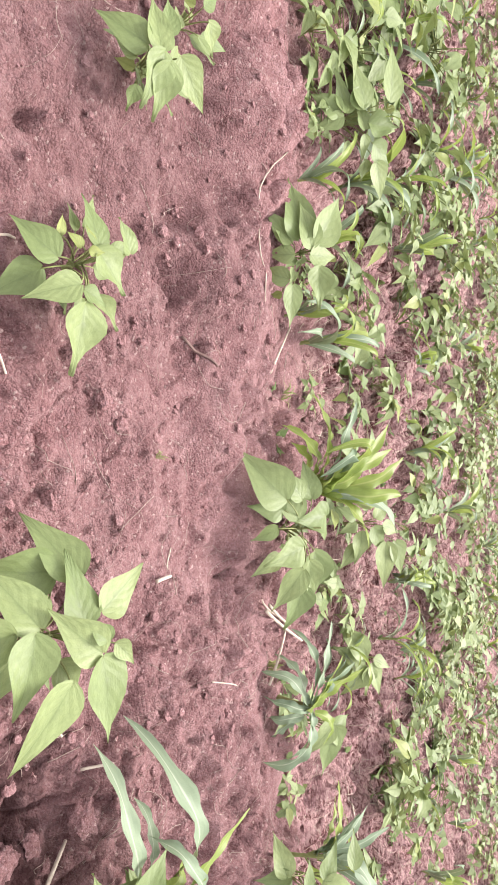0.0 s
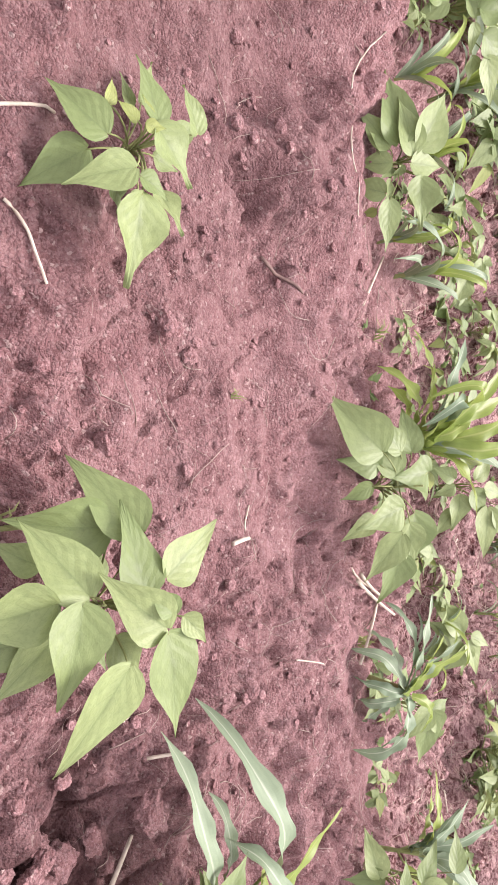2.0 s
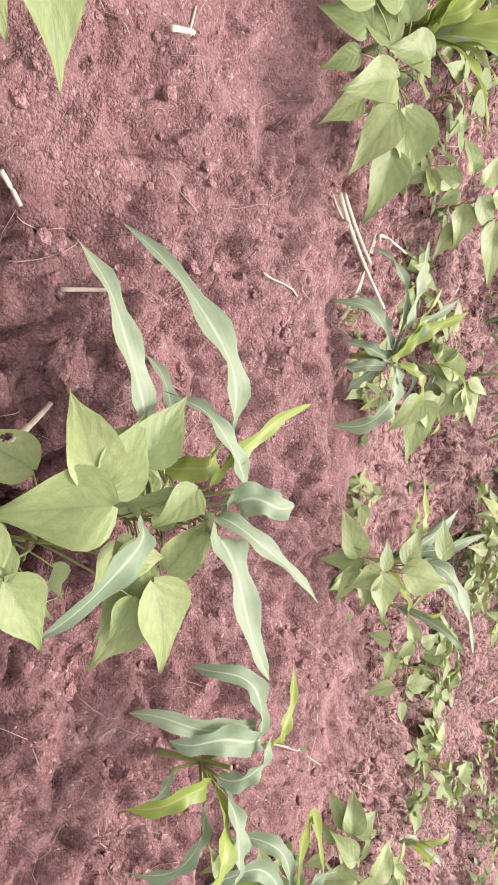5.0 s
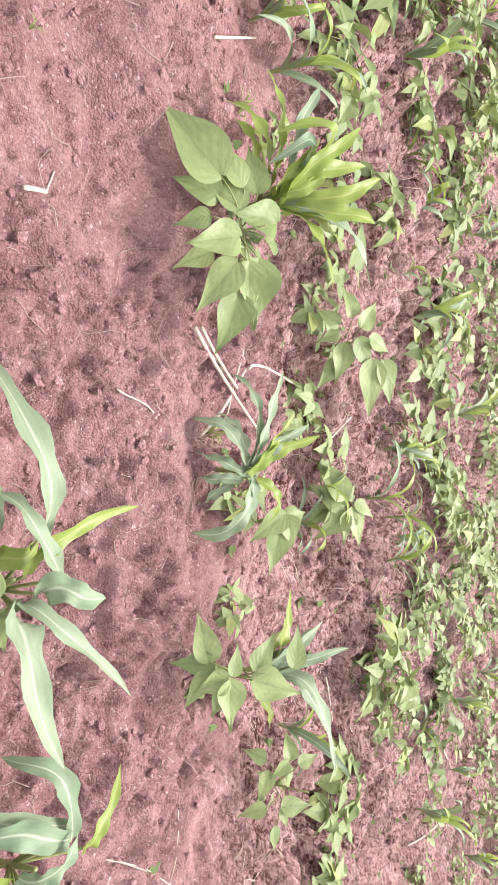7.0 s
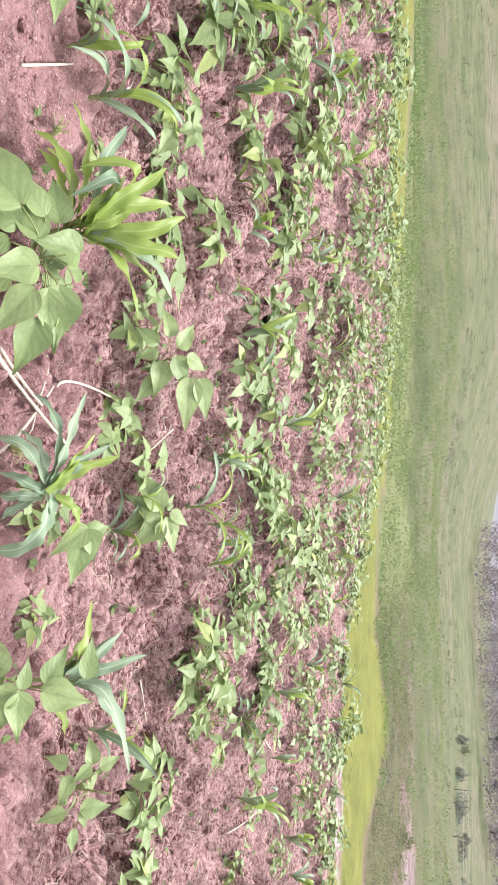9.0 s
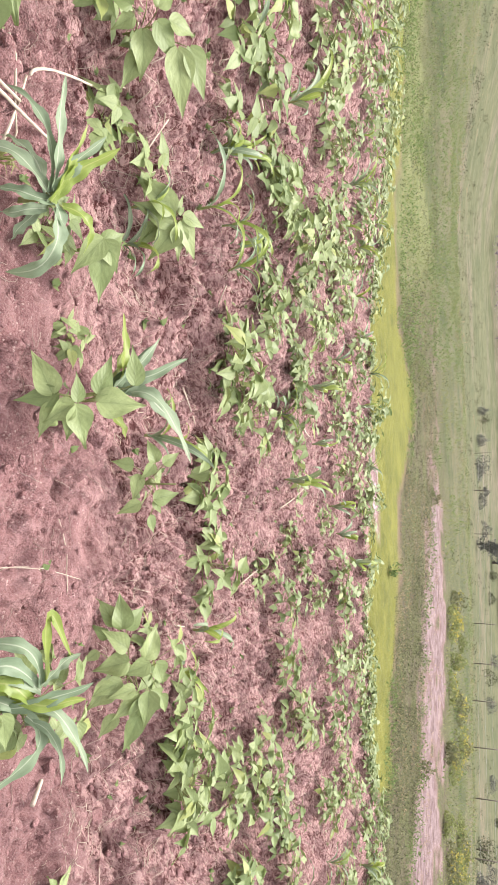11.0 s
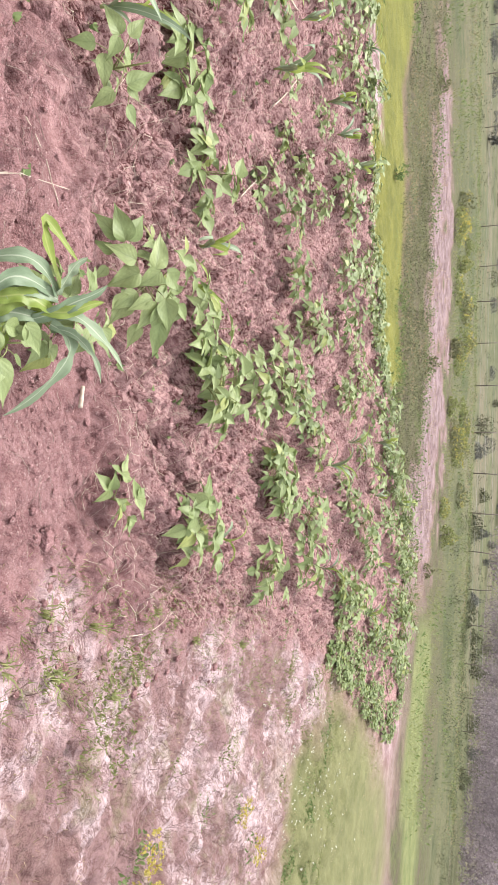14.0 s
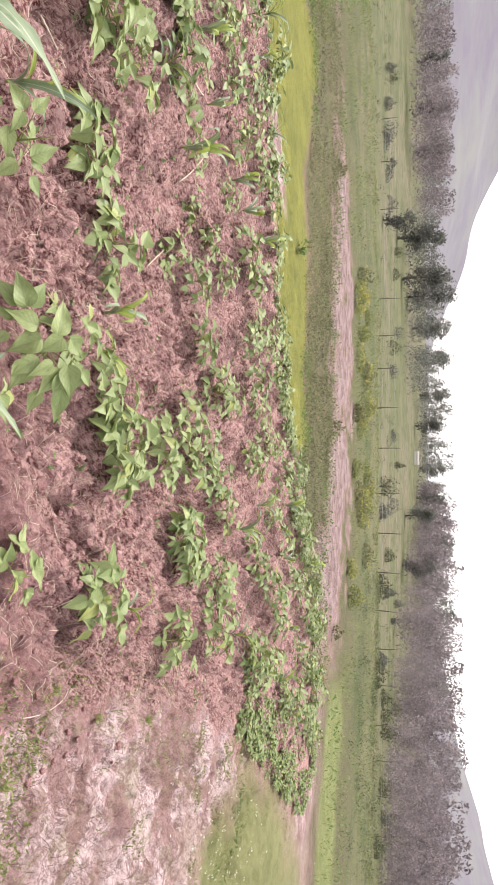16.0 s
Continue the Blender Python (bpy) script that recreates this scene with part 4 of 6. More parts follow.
set_bean(-0.945, 0.990, [(0.026, -0.062, 0.113, -115, -29, 0.108), (0.030, -0.041, 0.128, -170, -0, 0.102), (0.038, -0.041, 0.136, -2, -35, 0.111), (0.051, -0.025, 0.137, 19, -41, 0.109), (0.021, 0.008, 0.142, 66, -16, 0.125), (0.028, -0.051, 0.076, -147, -30, 0.054), (0.034, -0.036, 0.058, -131, -47, 0.042), (0.062, -0.026, 0.054, 32, -52, 0.054), (-0.013, -0.019, 0.134, -169, 3, 0.071), (0.000, 0.003, 0.066, 17, -59, 0.052)])
set_bean(-1.152, 1.151, [(0.041, -0.008, 0.077, 61, -27, 0.074), (0.028, -0.051, 0.069, -135, -38, 0.032), (0.016, -0.026, 0.078, 136, 11, 0.067)])
set_bean(-1.440, 2.120, [(0.051, -0.111, 0.143, -118, -31, 0.123), (0.061, -0.095, 0.151, -62, -60, 0.114), (0.047, -0.096, 0.164, -169, -6, 0.157), (0.023, -0.052, 0.217, -152, -1, 0.164), (0.019, -0.096, 0.185, 131, 26, 0.117), (0.091, -0.032, 0.205, 178, -10, 0.105), (0.070, -0.026, 0.220, 94, 33, 0.128), (0.104, -0.021, 0.200, 38, -29, 0.085), (0.124, 0.019, 0.213, 77, 5, 0.132), (-0.020, 0.025, 0.286, -167, 13, 0.187), (-0.001, 0.046, 0.292, -4, -87, 0.047), (0.164, 0.065, 0.207, 48, -16, 0.147), (0.115, -0.033, 0.143, 5, -37, 0.071), (0.012, 0.057, 0.288, 73, -2, 0.072), (0.159, 0.041, 0.171, 59, -32, 0.085)])
set_bean(-0.038, 2.892, [(-0.015, -0.183, 0.134, -127, -33, 0.109), (0.015, -0.178, 0.131, -53, -56, 0.088), (-0.046, -0.157, 0.180, -162, -9, 0.118), (-0.007, -0.129, 0.200, 152, 21, 0.127), (0.032, -0.123, 0.185, 42, -5, 0.156), (0.048, -0.136, 0.134, 17, -20, 0.151), (0.027, -0.084, 0.214, 74, 16, 0.124), (0.103, -0.042, 0.206, 18, -18, 0.221), (0.099, -0.002, 0.236, 31, -9, 0.184), (0.102, -0.112, 0.099, -19, -36, 0.136)])
set_bean(0.592, 3.116, [(0.002, -0.127, 0.135, -130, -37, 0.176), (-0.031, -0.131, 0.143, -151, -27, 0.196), (0.024, -0.123, 0.137, -25, -38, 0.170), (0.025, -0.119, 0.150, 11, -18, 0.143), (0.014, -0.105, 0.161, 22, -5, 0.171), (-0.009, -0.094, 0.170, 53, 17, 0.116), (0.011, -0.140, 0.067, -37, -38, 0.122)])
set_maize(0.824, 1.338, [(-0.130, -0.146, 0.150, -0.275, -0.218, 0.196, -0.425, -0.226, 0.117, 0.024), (-0.121, -0.022, 0.191, -0.271, -0.077, 0.250, -0.455, -0.143, 0.121, 0.028), (-0.050, 0.009, 0.211, -0.146, -0.075, 0.233, -0.208, -0.108, 0.160, 0.020), (-0.059, -0.045, 0.184, -0.124, -0.011, 0.239, -0.178, 0.157, 0.257, 0.017), (-0.029, -0.041, 0.198, -0.035, -0.030, 0.264, -0.013, 0.052, 0.275, 0.029), (-0.013, -0.066, 0.184, 0.023, -0.030, 0.255, 0.171, 0.138, 0.258, 0.018), (-0.007, -0.070, 0.183, 0.049, -0.112, 0.269, 0.251, -0.013, 0.249, 0.031), (-0.046, -0.209, 0.170, 0.003, -0.276, 0.237, 0.084, -0.373, 0.155, 0.022), (-0.095, -0.089, 0.128, -0.088, -0.058, 0.175, -0.118, 0.010, 0.156, 0.024), (-0.112, -0.067, 0.115, -0.191, -0.079, 0.144, -0.270, -0.089, 0.102, 0.017)], (3, 8))
set_maize(1.318, 1.421, [(-0.061, 0.045, 0.228, -0.186, -0.015, 0.258, -0.235, -0.076, 0.178, 0.024), (-0.093, 0.027, 0.232, -0.147, -0.115, 0.218, -0.183, -0.183, 0.130, 0.022), (-0.072, 0.023, 0.244, -0.114, -0.081, 0.248, -0.135, -0.147, 0.182, 0.028), (-0.034, -0.060, 0.211, -0.036, -0.028, 0.259, -0.092, 0.024, 0.267, 0.022), (-0.023, -0.066, 0.193, -0.045, -0.160, 0.206, -0.026, -0.212, 0.118, 0.020), (0.004, -0.078, 0.186, 0.046, -0.165, 0.224, 0.066, -0.224, 0.133, 0.020), (-0.014, -0.062, 0.206, 0.065, -0.150, 0.270, 0.159, -0.206, 0.188, 0.024), (-0.011, -0.052, 0.210, 0.055, -0.077, 0.261, 0.171, -0.060, 0.221, 0.024), (-0.028, 0.087, 0.216, -0.066, 0.101, 0.249, -0.154, 0.181, 0.224, 0.017), (-0.039, -0.089, 0.127, -0.025, -0.144, 0.144, 0.017, -0.164, 0.092, 0.017)], (4, 6, 8))
set_maize(-0.146, 1.929, [(0.022, -0.008, 0.156, 0.066, 0.083, 0.305, 0.167, 0.285, 0.306, 0.022), (0.019, 0.007, 0.184, -0.006, 0.077, 0.311, -0.068, 0.184, 0.385, 0.026), (0.018, -0.007, 0.175, -0.045, -0.024, 0.297, -0.171, 0.081, 0.377, 0.024), (0.006, -0.025, 0.169, -0.094, -0.048, 0.354, -0.076, -0.141, 0.252, 0.020), (-0.037, -0.036, 0.160, -0.095, -0.148, 0.218, -0.169, -0.199, 0.142, 0.022), (-0.020, -0.005, 0.191, -0.107, -0.084, 0.283, -0.234, -0.045, 0.320, 0.022), (-0.069, -0.018, 0.184, -0.151, -0.105, 0.249, -0.259, -0.139, 0.224, 0.020), (0.031, 0.026, 0.173, 0.056, 0.055, 0.255, 0.081, 0.203, 0.268, 0.018), (0.004, -0.026, 0.186, -0.006, -0.008, 0.256, -0.076, 0.054, 0.323, 0.020), (0.001, -0.041, 0.178, -0.029, -0.057, 0.251, -0.115, -0.000, 0.303, 0.020)], 0.85, 7)
set_maize(0.520, 2.050, [(0.028, -0.061, 0.172, -0.028, -0.015, 0.232, -0.082, 0.076, 0.316, 0.022), (0.013, -0.062, 0.173, -0.075, -0.138, 0.162, -0.118, -0.175, 0.079, 0.020), (0.006, -0.068, 0.176, -0.138, -0.090, 0.223, -0.227, -0.119, 0.157, 0.018), (0.006, -0.060, 0.182, -0.111, -0.066, 0.239, -0.246, -0.022, 0.258, 0.018), (0.041, -0.063, 0.155, 0.040, -0.119, 0.122, 0.033, -0.130, 0.056, 0.016), (0.042, -0.061, 0.171, 0.147, -0.081, 0.156, 0.179, -0.120, 0.030, 0.028), (0.034, -0.043, 0.170, 0.114, -0.041, 0.158, 0.189, -0.061, 0.071, 0.022), (0.013, -0.055, 0.185, -0.044, -0.038, 0.231, -0.136, -0.000, 0.280, 0.014), (0.041, -0.030, 0.179, 0.084, 0.024, 0.207, 0.161, 0.046, 0.165, 0.018), (0.026, -0.052, 0.149, 0.073, -0.103, 0.102, 0.105, -0.099, 0.051, 0.016), (0.026, -0.050, 0.165, 0.001, -0.125, 0.136, -0.032, -0.147, 0.063, 0.018)], (0, 7, 8), 2)
set_maize(1.101, 2.221, [(-0.027, 0.023, 0.210, -0.039, 0.074, 0.297, -0.052, 0.202, 0.380, 0.020), (-0.019, 0.010, 0.202, -0.063, 0.034, 0.264, -0.135, 0.155, 0.323, 0.020), (-0.031, 0.040, 0.213, -0.118, 0.028, 0.259, -0.232, 0.097, 0.246, 0.020), (0.005, 0.038, 0.226, 0.064, 0.079, 0.327, 0.297, 0.167, 0.335, 0.026), (0.006, -0.023, 0.164, 0.079, -0.018, 0.215, 0.150, 0.023, 0.205, 0.020)], 0.4, 4)
set_maize(1.900, 1.780, [(-0.059, -0.020, 0.182, -0.170, -0.117, 0.142, -0.151, -0.232, 0.038, 0.026), (-0.072, -0.015, 0.186, -0.226, -0.042, 0.177, -0.242, -0.133, 0.079, 0.024), (-0.077, 0.003, 0.192, -0.264, 0.044, 0.224, -0.109, 0.082, 0.232, 0.022), (-0.067, -0.115, 0.126, -0.043, -0.038, 0.214, -0.035, 0.074, 0.292, 0.022), (-0.079, -0.085, 0.136, -0.036, -0.045, 0.214, 0.011, 0.045, 0.275, 0.020), (-0.030, -0.067, 0.163, 0.026, -0.029, 0.245, 0.251, -0.001, 0.246, 0.022), (-0.014, -0.074, 0.159, 0.095, -0.114, 0.175, 0.127, -0.303, 0.020, 0.028), (-0.090, -0.162, 0.102, -0.047, -0.289, 0.079, 0.013, -0.343, 0.020, 0.030), (0.001, -0.081, 0.154, 0.077, -0.051, 0.212, 0.244, -0.061, 0.194, 0.016), (-0.072, -0.015, 0.186, -0.112, 0.023, 0.231, -0.133, 0.073, 0.274, 0.020), (-0.058, -0.063, 0.175, -0.150, -0.114, 0.158, -0.192, -0.164, 0.097, 0.028), (-0.049, -0.089, 0.145, -0.124, -0.159, 0.111, -0.120, -0.219, 0.028, 0.026)], 0.4, 2)
SET = [(-0.53, 0.91), (0.14, 0.89), (-0.84, 1.78), (0.81, 1.05), (0.82, 1.28), (-0.02, 1.80), (1.08, 2.09), (1.58, 2.69), (0.66, 2.30), (2.33, 2.48), (1.84, 1.58), (-0.94, 0.99), (-1.15, 1.15), (-1.44, 2.12), (-0.04, 2.89), (0.59, 3.12), (0.82, 1.34), (1.32, 1.42), (-0.15, 1.93), (0.52, 2.05), (1.10, 2.22), (1.90, 1.78)]

# ---- plants of the near rows: place, spread ----
BEANS_NEAR = [(-1.54, 1.80, 0.12), (-0.85, 2.49, 0.14), (-1.43, 2.89, 0.16),
              (2.84, 1.76, 0.11), (-0.70, 3.10, 0.16), (2.44, 2.68, 0.17), (1.97, 1.84, 0.16)]
BEANS_MID = [(-1.78, 3.42, 0.18), (-1.21, 3.46, 0.15), (3.81, 2.26, 0.17),
             (3.26, 2.79, 0.17), (2.95, 2.94, 0.15), (-1.23, 4.38, 0.18), (3.43, 3.00, 0.18), (-1.92, 4.65, 0.19), (-0.49, 4.25, 0.19),
             (1.30, 3.73, 0.19), (1.90, 3.56, 0.17), (2.43, 3.57, 0.18), (1.41, 3.94, 0.17), (5.46, 2.90, 0.19), (0.49, 4.63, 0.15),
             (1.77, 4.26, 0.17), (4.07, 3.59, 0.18), (1.16, 4.63, 0.14), (5.21, 3.63, 0.22), (0.51, 5.14, 0.17), (6.36, 3.47, 0.2),
             (4.84, 4.19, 0.18)]
MAIZE = [(-1.03, 2.11, 0.2), (-0.67, 2.12, 0.26), (-2.10, 2.69, 0.3), (-1.60, 2.99, 0.28), (-2.13, 3.72, 0.3), (1.45, 2.95, 0.22),
         (-2.17, 4.10, 0.3), (0.55, 3.37, 0.22), (-0.43, 3.93, 0.3), (4.38, 2.49, 0.22), (0.27, 3.88, 0.22), (2.80, 3.17, 0.2),
         (0.26, 4.14, 0.2), (0.75, 4.07, 0.22), (2.81, 3.47, 0.22), (-0.09, 5.14, 0.28), (2.07, 5.45, 0.26), (6.51, 4.80, 0.3)]

for n, (x, y, s) in enumerate(BEANS_NEAR):
    stand(bean_plant(1.15 * s, 5 if s < 0.12 else 11, 0.108 if s < 0.13 else 0.115, 100 + n, BEAN_TEXT), x, y)
MID = [bean_plant(0.16, 16, 0.086, 300 + n, BEAN_TEXT) for n in range(4)]
for n, (x, y, s) in enumerate(BEANS_MID):
    ob = MID[n] if n < 4 else copy_thing(MID[n % 4], Matrix())
    stand(ob, x, y, rng.uniform(0, 360), 1.45 * s / 0.16)
for n, (x, y, s) in enumerate(MAIZE):
    stand(maize_plant(s, 7 if s > 0.22 else 6, 500 + n, MAIZE_TEXT), x, y, rng.uniform(0, 360))

# ---- the rows go on to the field's far edge ----
def leafy_bean(seed, spread, leaves, length, label):
    root = new("bean_plant")
    for name, me in zip(("foliage", "young_leaves", "stem"), bean_foliage(random.Random(seed), spread, leaves, length)):
        part_of(root, name, me)
    return tagged(root, label, "plant", "bean plants in rows")


KINDS = [leafy_bean(700 + n, 0.19, 24, 0.090, "leafy green bean plant in a dense far row") for n in range(6)]
KINDS += [leafy_bean(760 + n, 0.125, 9, 0.102, "small low bean plant with pointed green leaves in a row") for n in range(5)]
FAR_MAIZE = [maize_plant(0.28, 7, 800 + n, MAIZE_TEXT) for n in range(3)]
taken = SET + [(x, y) for x, y, _ in BEANS_NEAR + BEANS_MID + MAIZE]
spots = []                    # x, y, size, kind
used_m = 0


def far_maize(x, y, scale):
    global used_m
    ob = FAR_MAIZE[used_m] if used_m < 3 else copy_thing(FAR_MAIZE[used_m % 3], Matrix())
    used_m += 1
    return stand(ob, x, y, rng.uniform(0, 360), scale)


for row in range(1, 17):
    x = -7.0
    while x < 14.5:
        x += rng.uniform(0.34, 0.66)
        y = 1.78 + 0.86 * row + 0.20 * x + rng.uniform(-0.16, 0.16)
        d = depth_at(x, y)
        th, rr = (float(v[0]) for v in bearing(np.array([x]), np.array([y])))
        known = rr < 5.0 and -28 < th < 62
        if d < 0.15 or rr < 2.6 or known or any((x - a) ** 2 + (y - b) ** 2 < 0.05 for a, b in taken):
            continue
        if 5 < rr < 7.5 and th > -15 and rng.random() < 0.15:
            continue
        if rng.random() < 0.18:
            far_maize(x, y, rng.uniform(0.7, 1.1))
        else:
            spots.append((x, y, rng.uniform(0.85, 1.4) + 0.012 * rr, rng.randrange(6)))

# low growth that closes the near rows, and the dense band along the field's far edge
for row, x0, x1, gap in ((0, -2.2, 0.9, 0.22), (1, -3.2, 0.6, 0.20), (2, -3.6, 0.8, 0.24), (3, -3.8, 1.4, 0.26), (4, -4.0, 3.0, 0.3)):
    x = x0
    while x < x1:
        x += gap * rng.uniform(0.5, 1.6)
        y = 1.86 + 0.86 * row + 0.20 * x + rng.uniform(-0.06, 0.24) + (0.2 if row == 0 and x < -0.3 else 0.0)
        if depth_at(x, y) > 0.15 and not (0.12 < x < 0.48 and y < 2.3) and all((x - a) ** 2 + (y - b) ** 2 > 0.010 for a, b in taken):
            if rng.random() < 0.28:
                far_maize(x, y, rng.uniform(0.45, 0.8))
            else:
                spots.append((x, y, rng.uniform(0.45, 0.8) if row == 0 else rng.uniform(0.8, 1.35), 6 + rng.randrange(5)))
band_count = 0
while band_count < 600:
    th, rr = rng.uniform(-42, 80), rng.uniform(6.5, 14.5)
    x, y = HUB[0] + rr * math.sin(radians(th)), HUB[1] + rr * math.cos(radians(th))
    d = depth_at(x, y)
    deep = 0.55 + 0.7 * float(smooth(36, 50, np.array(th))) * float(smooth(80, 72, np.array(th)))
    if 0.02 < d < deep and (th < 40 or rr > 8.0) and rng.random() < 1.15 - d / deep:
        spots.append((x, y, rng.uniform(0.5, 0.85), 6 + rng.randrange(5)))
        band_count += 1

spots.sort(key=lambda p: math.hypot(p[0] - HUB[0], p[1] - HUB[1]))
fresh = set()
for x, y, size, kind in spots[:245]:
    ob = KINDS[kind] if kind not in fresh else copy_thing(KINDS[kind], Matrix())
    fresh.add(kind)
    stand(ob, x, y, rng.uniform(0, 360), size)


def far_rows(name, slot, mat):
    """The farther plants of the rows, their leaves in one mesh."""
    co, uv, base, quads = [], [], 0, []
    for x, y, size, kind in spots[245:]:
        me = next(c for c in KINDS[kind].children if c.name.startswith(slot)).data
        n = len(me.vertices)
        v, q, t = np.zeros(3 * n, np.float32), np.zeros(len(me.loops), np.int32), np.zeros(2 * len(me.loops), np.float32)
        me.vertices.foreach_get("co", v), me.loops.foreach_get("vertex_index", q), me.uv_layers[0].data.foreach_get("uv", t)
        a = rng.uniform(0, 6.28)
        turn = np.array([[math.cos(a), math.sin(a), 0], [-math.sin(a), math.cos(a), 0], [0, 0, 1]])
        co.append(v.reshape(-1, 3) @ turn * size + np.array([x, y, soil_z(x, y)]))
        quads.append(q + base), uv.append(t)
        base += n
    quads = np.concatenate(quads)
    me = bpy.data.meshes.new(name)
    me.vertices.add(base)
    me.vertices.foreach_set("co", np.concatenate(co).astype(np.float32).ravel())
    me.loops.add(len(quads))
    me.loops.foreach_set("vertex_index", quads)
    me.polygons.add(len(quads) // 4)
    me.polygons.foreach_set("loop_start", np.arange(0, len(quads), 4, dtype=np.int32))
    me.update(calc_edges=True)
    me.uv_layers.new(name="UVMap").data.foreach_set("uv", np.concatenate(uv))
    me.shade_smooth()
    me.materials.append(mat)
    return tagged(new(name, me), "dense far rows of leafy green bean plants", "plants", kind="stuff")


far_rows("far_bean_rows", "foliage", BEAN_LEAF)
far_rows("far_young_leaves", "young", BEAN_YOUNG)

# ---- straws, sticks, clods and weeds on the soil ----
def drape(points, lift):
    """A line over the ground through plan points."""
    a, b, c = (Vector(p) for p in points)
    b = 2 * b - 0.5 * (a + c)
    line = []
    for i in range(9):
        s = i / 8
        p = (1 - s) ** 2 * a + 2 * s * (1 - s) * b + s * s * c
        line.append((p.x, p.y, soil_z(p.x, p.y) + lift))
    for k in range(3):
        line = [line[0]] + [(q[0], q[1], max(q[2], 0.5 * (o[2] + n[2]))) for o, q, n in zip(line, line[1:], line[2:])] + [line[-1]]
    return line


STRAWS = [(-1.107, 1.653, -0.947, 1.508, -0.833, 1.543, 0.0020), (-0.833, 1.543, -0.740, 1.580, -0.654, 1.635, 0.0022),
          (-0.47, 1.71, -0.58, 1.855, -0.69, 2.0, 0.0040), (-0.493, 0.621, -0.525, 0.705, -0.547, 0.793, 0.0030),
          (-0.421, 0.745, -0.386, 0.778, -0.313, 0.804, 0.0028), (0.212, 1.758, 0.285, 1.982, 0.381, 2.270, 0.0055), (0.200, 1.796, 0.250, 1.922, 0.296, 2.063, 0.0050), (0.180, 1.829, 0.233, 1.902, 0.278, 1.999, 0.0035), (0.450, 1.888, 0.361, 2.007, 0.222, 2.143, 0.0048), (0.222, 2.143, 0.167, 2.342, 0.151, 2.668, 0.0050), (0.170, 1.996, 0.313, 2.060, 0.391, 2.069, 0.0035),
          (0.681, 1.048, 0.657, 1.099, 0.622, 1.158, 0.0052), (0.084, 1.260, 0.079, 1.280, 0.075, 1.304, 0.0050), (0.375, 2.951, 0.293, 3.070, 0.200, 3.222, 0.0040)]
STRAWS_ON = [(0.177, 3.210, 0.344, 3.262, 0.519, 3.265, 0.0032), (0.333, 1.012, 0.347, 1.028, 0.367, 1.046, 0.0040),
             (0.461, 1.131, 0.461, 1.161, 0.462, 1.187, 0.0036), (2.330, 1.794, 2.330, 1.835, 2.323, 1.885, 0.0090),
             (1.482, 2.141, 1.665, 2.174, 1.787, 2.188, 0.0020), (1.482, 1.817, 1.519, 1.887, 1.575, 1.974, 0.0018),
             (2.938, 5.491, 3.008, 5.897, 3.044, 6.356, 0.0060), (3.055, 4.412, 3.101, 4.599, 3.158, 4.814, 0.0045),
             (0.247, 0.711, 0.253, 0.728, 0.259, 0.749, 0.0060)]
STRAWS_FAR = [(0.684, 0.897, 0.690, 0.908, 0.696, 0.920, 0.0050), (0.380, 1.597, 0.396, 1.657, 0.415, 1.718, 0.0022), (0.060, 1.327, 0.034, 1.337, 0.010, 1.342, 0.0022),
             (-0.123, 4.294, -0.067, 4.560, -0.003, 4.899, 0.0050), (1.094, 4.416, 1.216, 4.618, 1.353, 4.865, 0.0045), (1.496, 1.828, 1.553, 1.949, 1.767, 2.249, 0.0016),
             (2.467, 3.016, 2.629, 3.243, 2.885, 3.600, 0.0036), (3.590, 1.477, 3.890, 1.654, 4.031, 1.848, 0.0022), (0.885, 3.645, 0.958, 3.692, 1.056, 3.721, 0.0036),
             (1.325, 3.260, 1.420, 3.341, 1.549, 3.422, 0.0036), (2.293, 5.816, 2.598, 6.450, 2.864, 7.157, 0.0070)]
for n, (a, b, c, d, e, f, w) in enumerate(STRAWS + STRAWS_ON + STRAWS_FAR):
    thick = w > 0.0035
    line = drape([(a, b, 0), (c, d, 0), (e, f, 0)], w * 0.9 + (0.006 if thick else 0.001))
    if thick:                                                      # stiff stalks bridge the hollows
        z0, z1 = line[0][2], line[-1][2]
        lift = max(q[2] - z0 - (z1 - z0) * i / 8 for i, q in enumerate(line))
        line = [(q[0], q[1], z0 + (z1 - z0) * i / 8 + 0.85 * lift) for i, q in enumerate(line)]
    ob = new("straw", Soup().add(*tube(line, w, w * 0.8, 7)).mesh("straw", STRAW))
    tagged(ob, "broken pale dry maize straw lying on the soil" if thick else "thin pale root fibre lying on the soil", "straw", "dry straws on the soil")
for a, b, c, d, e, f, w in [(-0.505, 1.348, -0.472, 1.409, -0.445, 1.456, 0.0042)]:
    tagged(new("twig", Soup().add(*tube(drape([(a, b, 0), (c, d, 0), (e, f, 0)], w), w, w * 0.7, 7)).mesh("twig", TWIG)), "short dark brown stick half sunk in soil", "twig")


def lump(r, size):
    bm = bmesh.new()
    bmesh.ops.create_icosphere(bm, subdivisions=1, radius=1.0)
    sq = (r.uniform(0.7, 1.3), r.uniform(0.7, 1.2), r.uniform(0.45, 0.8))
    v = [tuple(size * c * k * r.uniform(0.78, 1.15) for c, k in zip(p.co, sq)) for p in bm.verts]
    f = [tuple(q.index for q in p.verts) for p in bm.faces]
    bm.free()
    return v, f


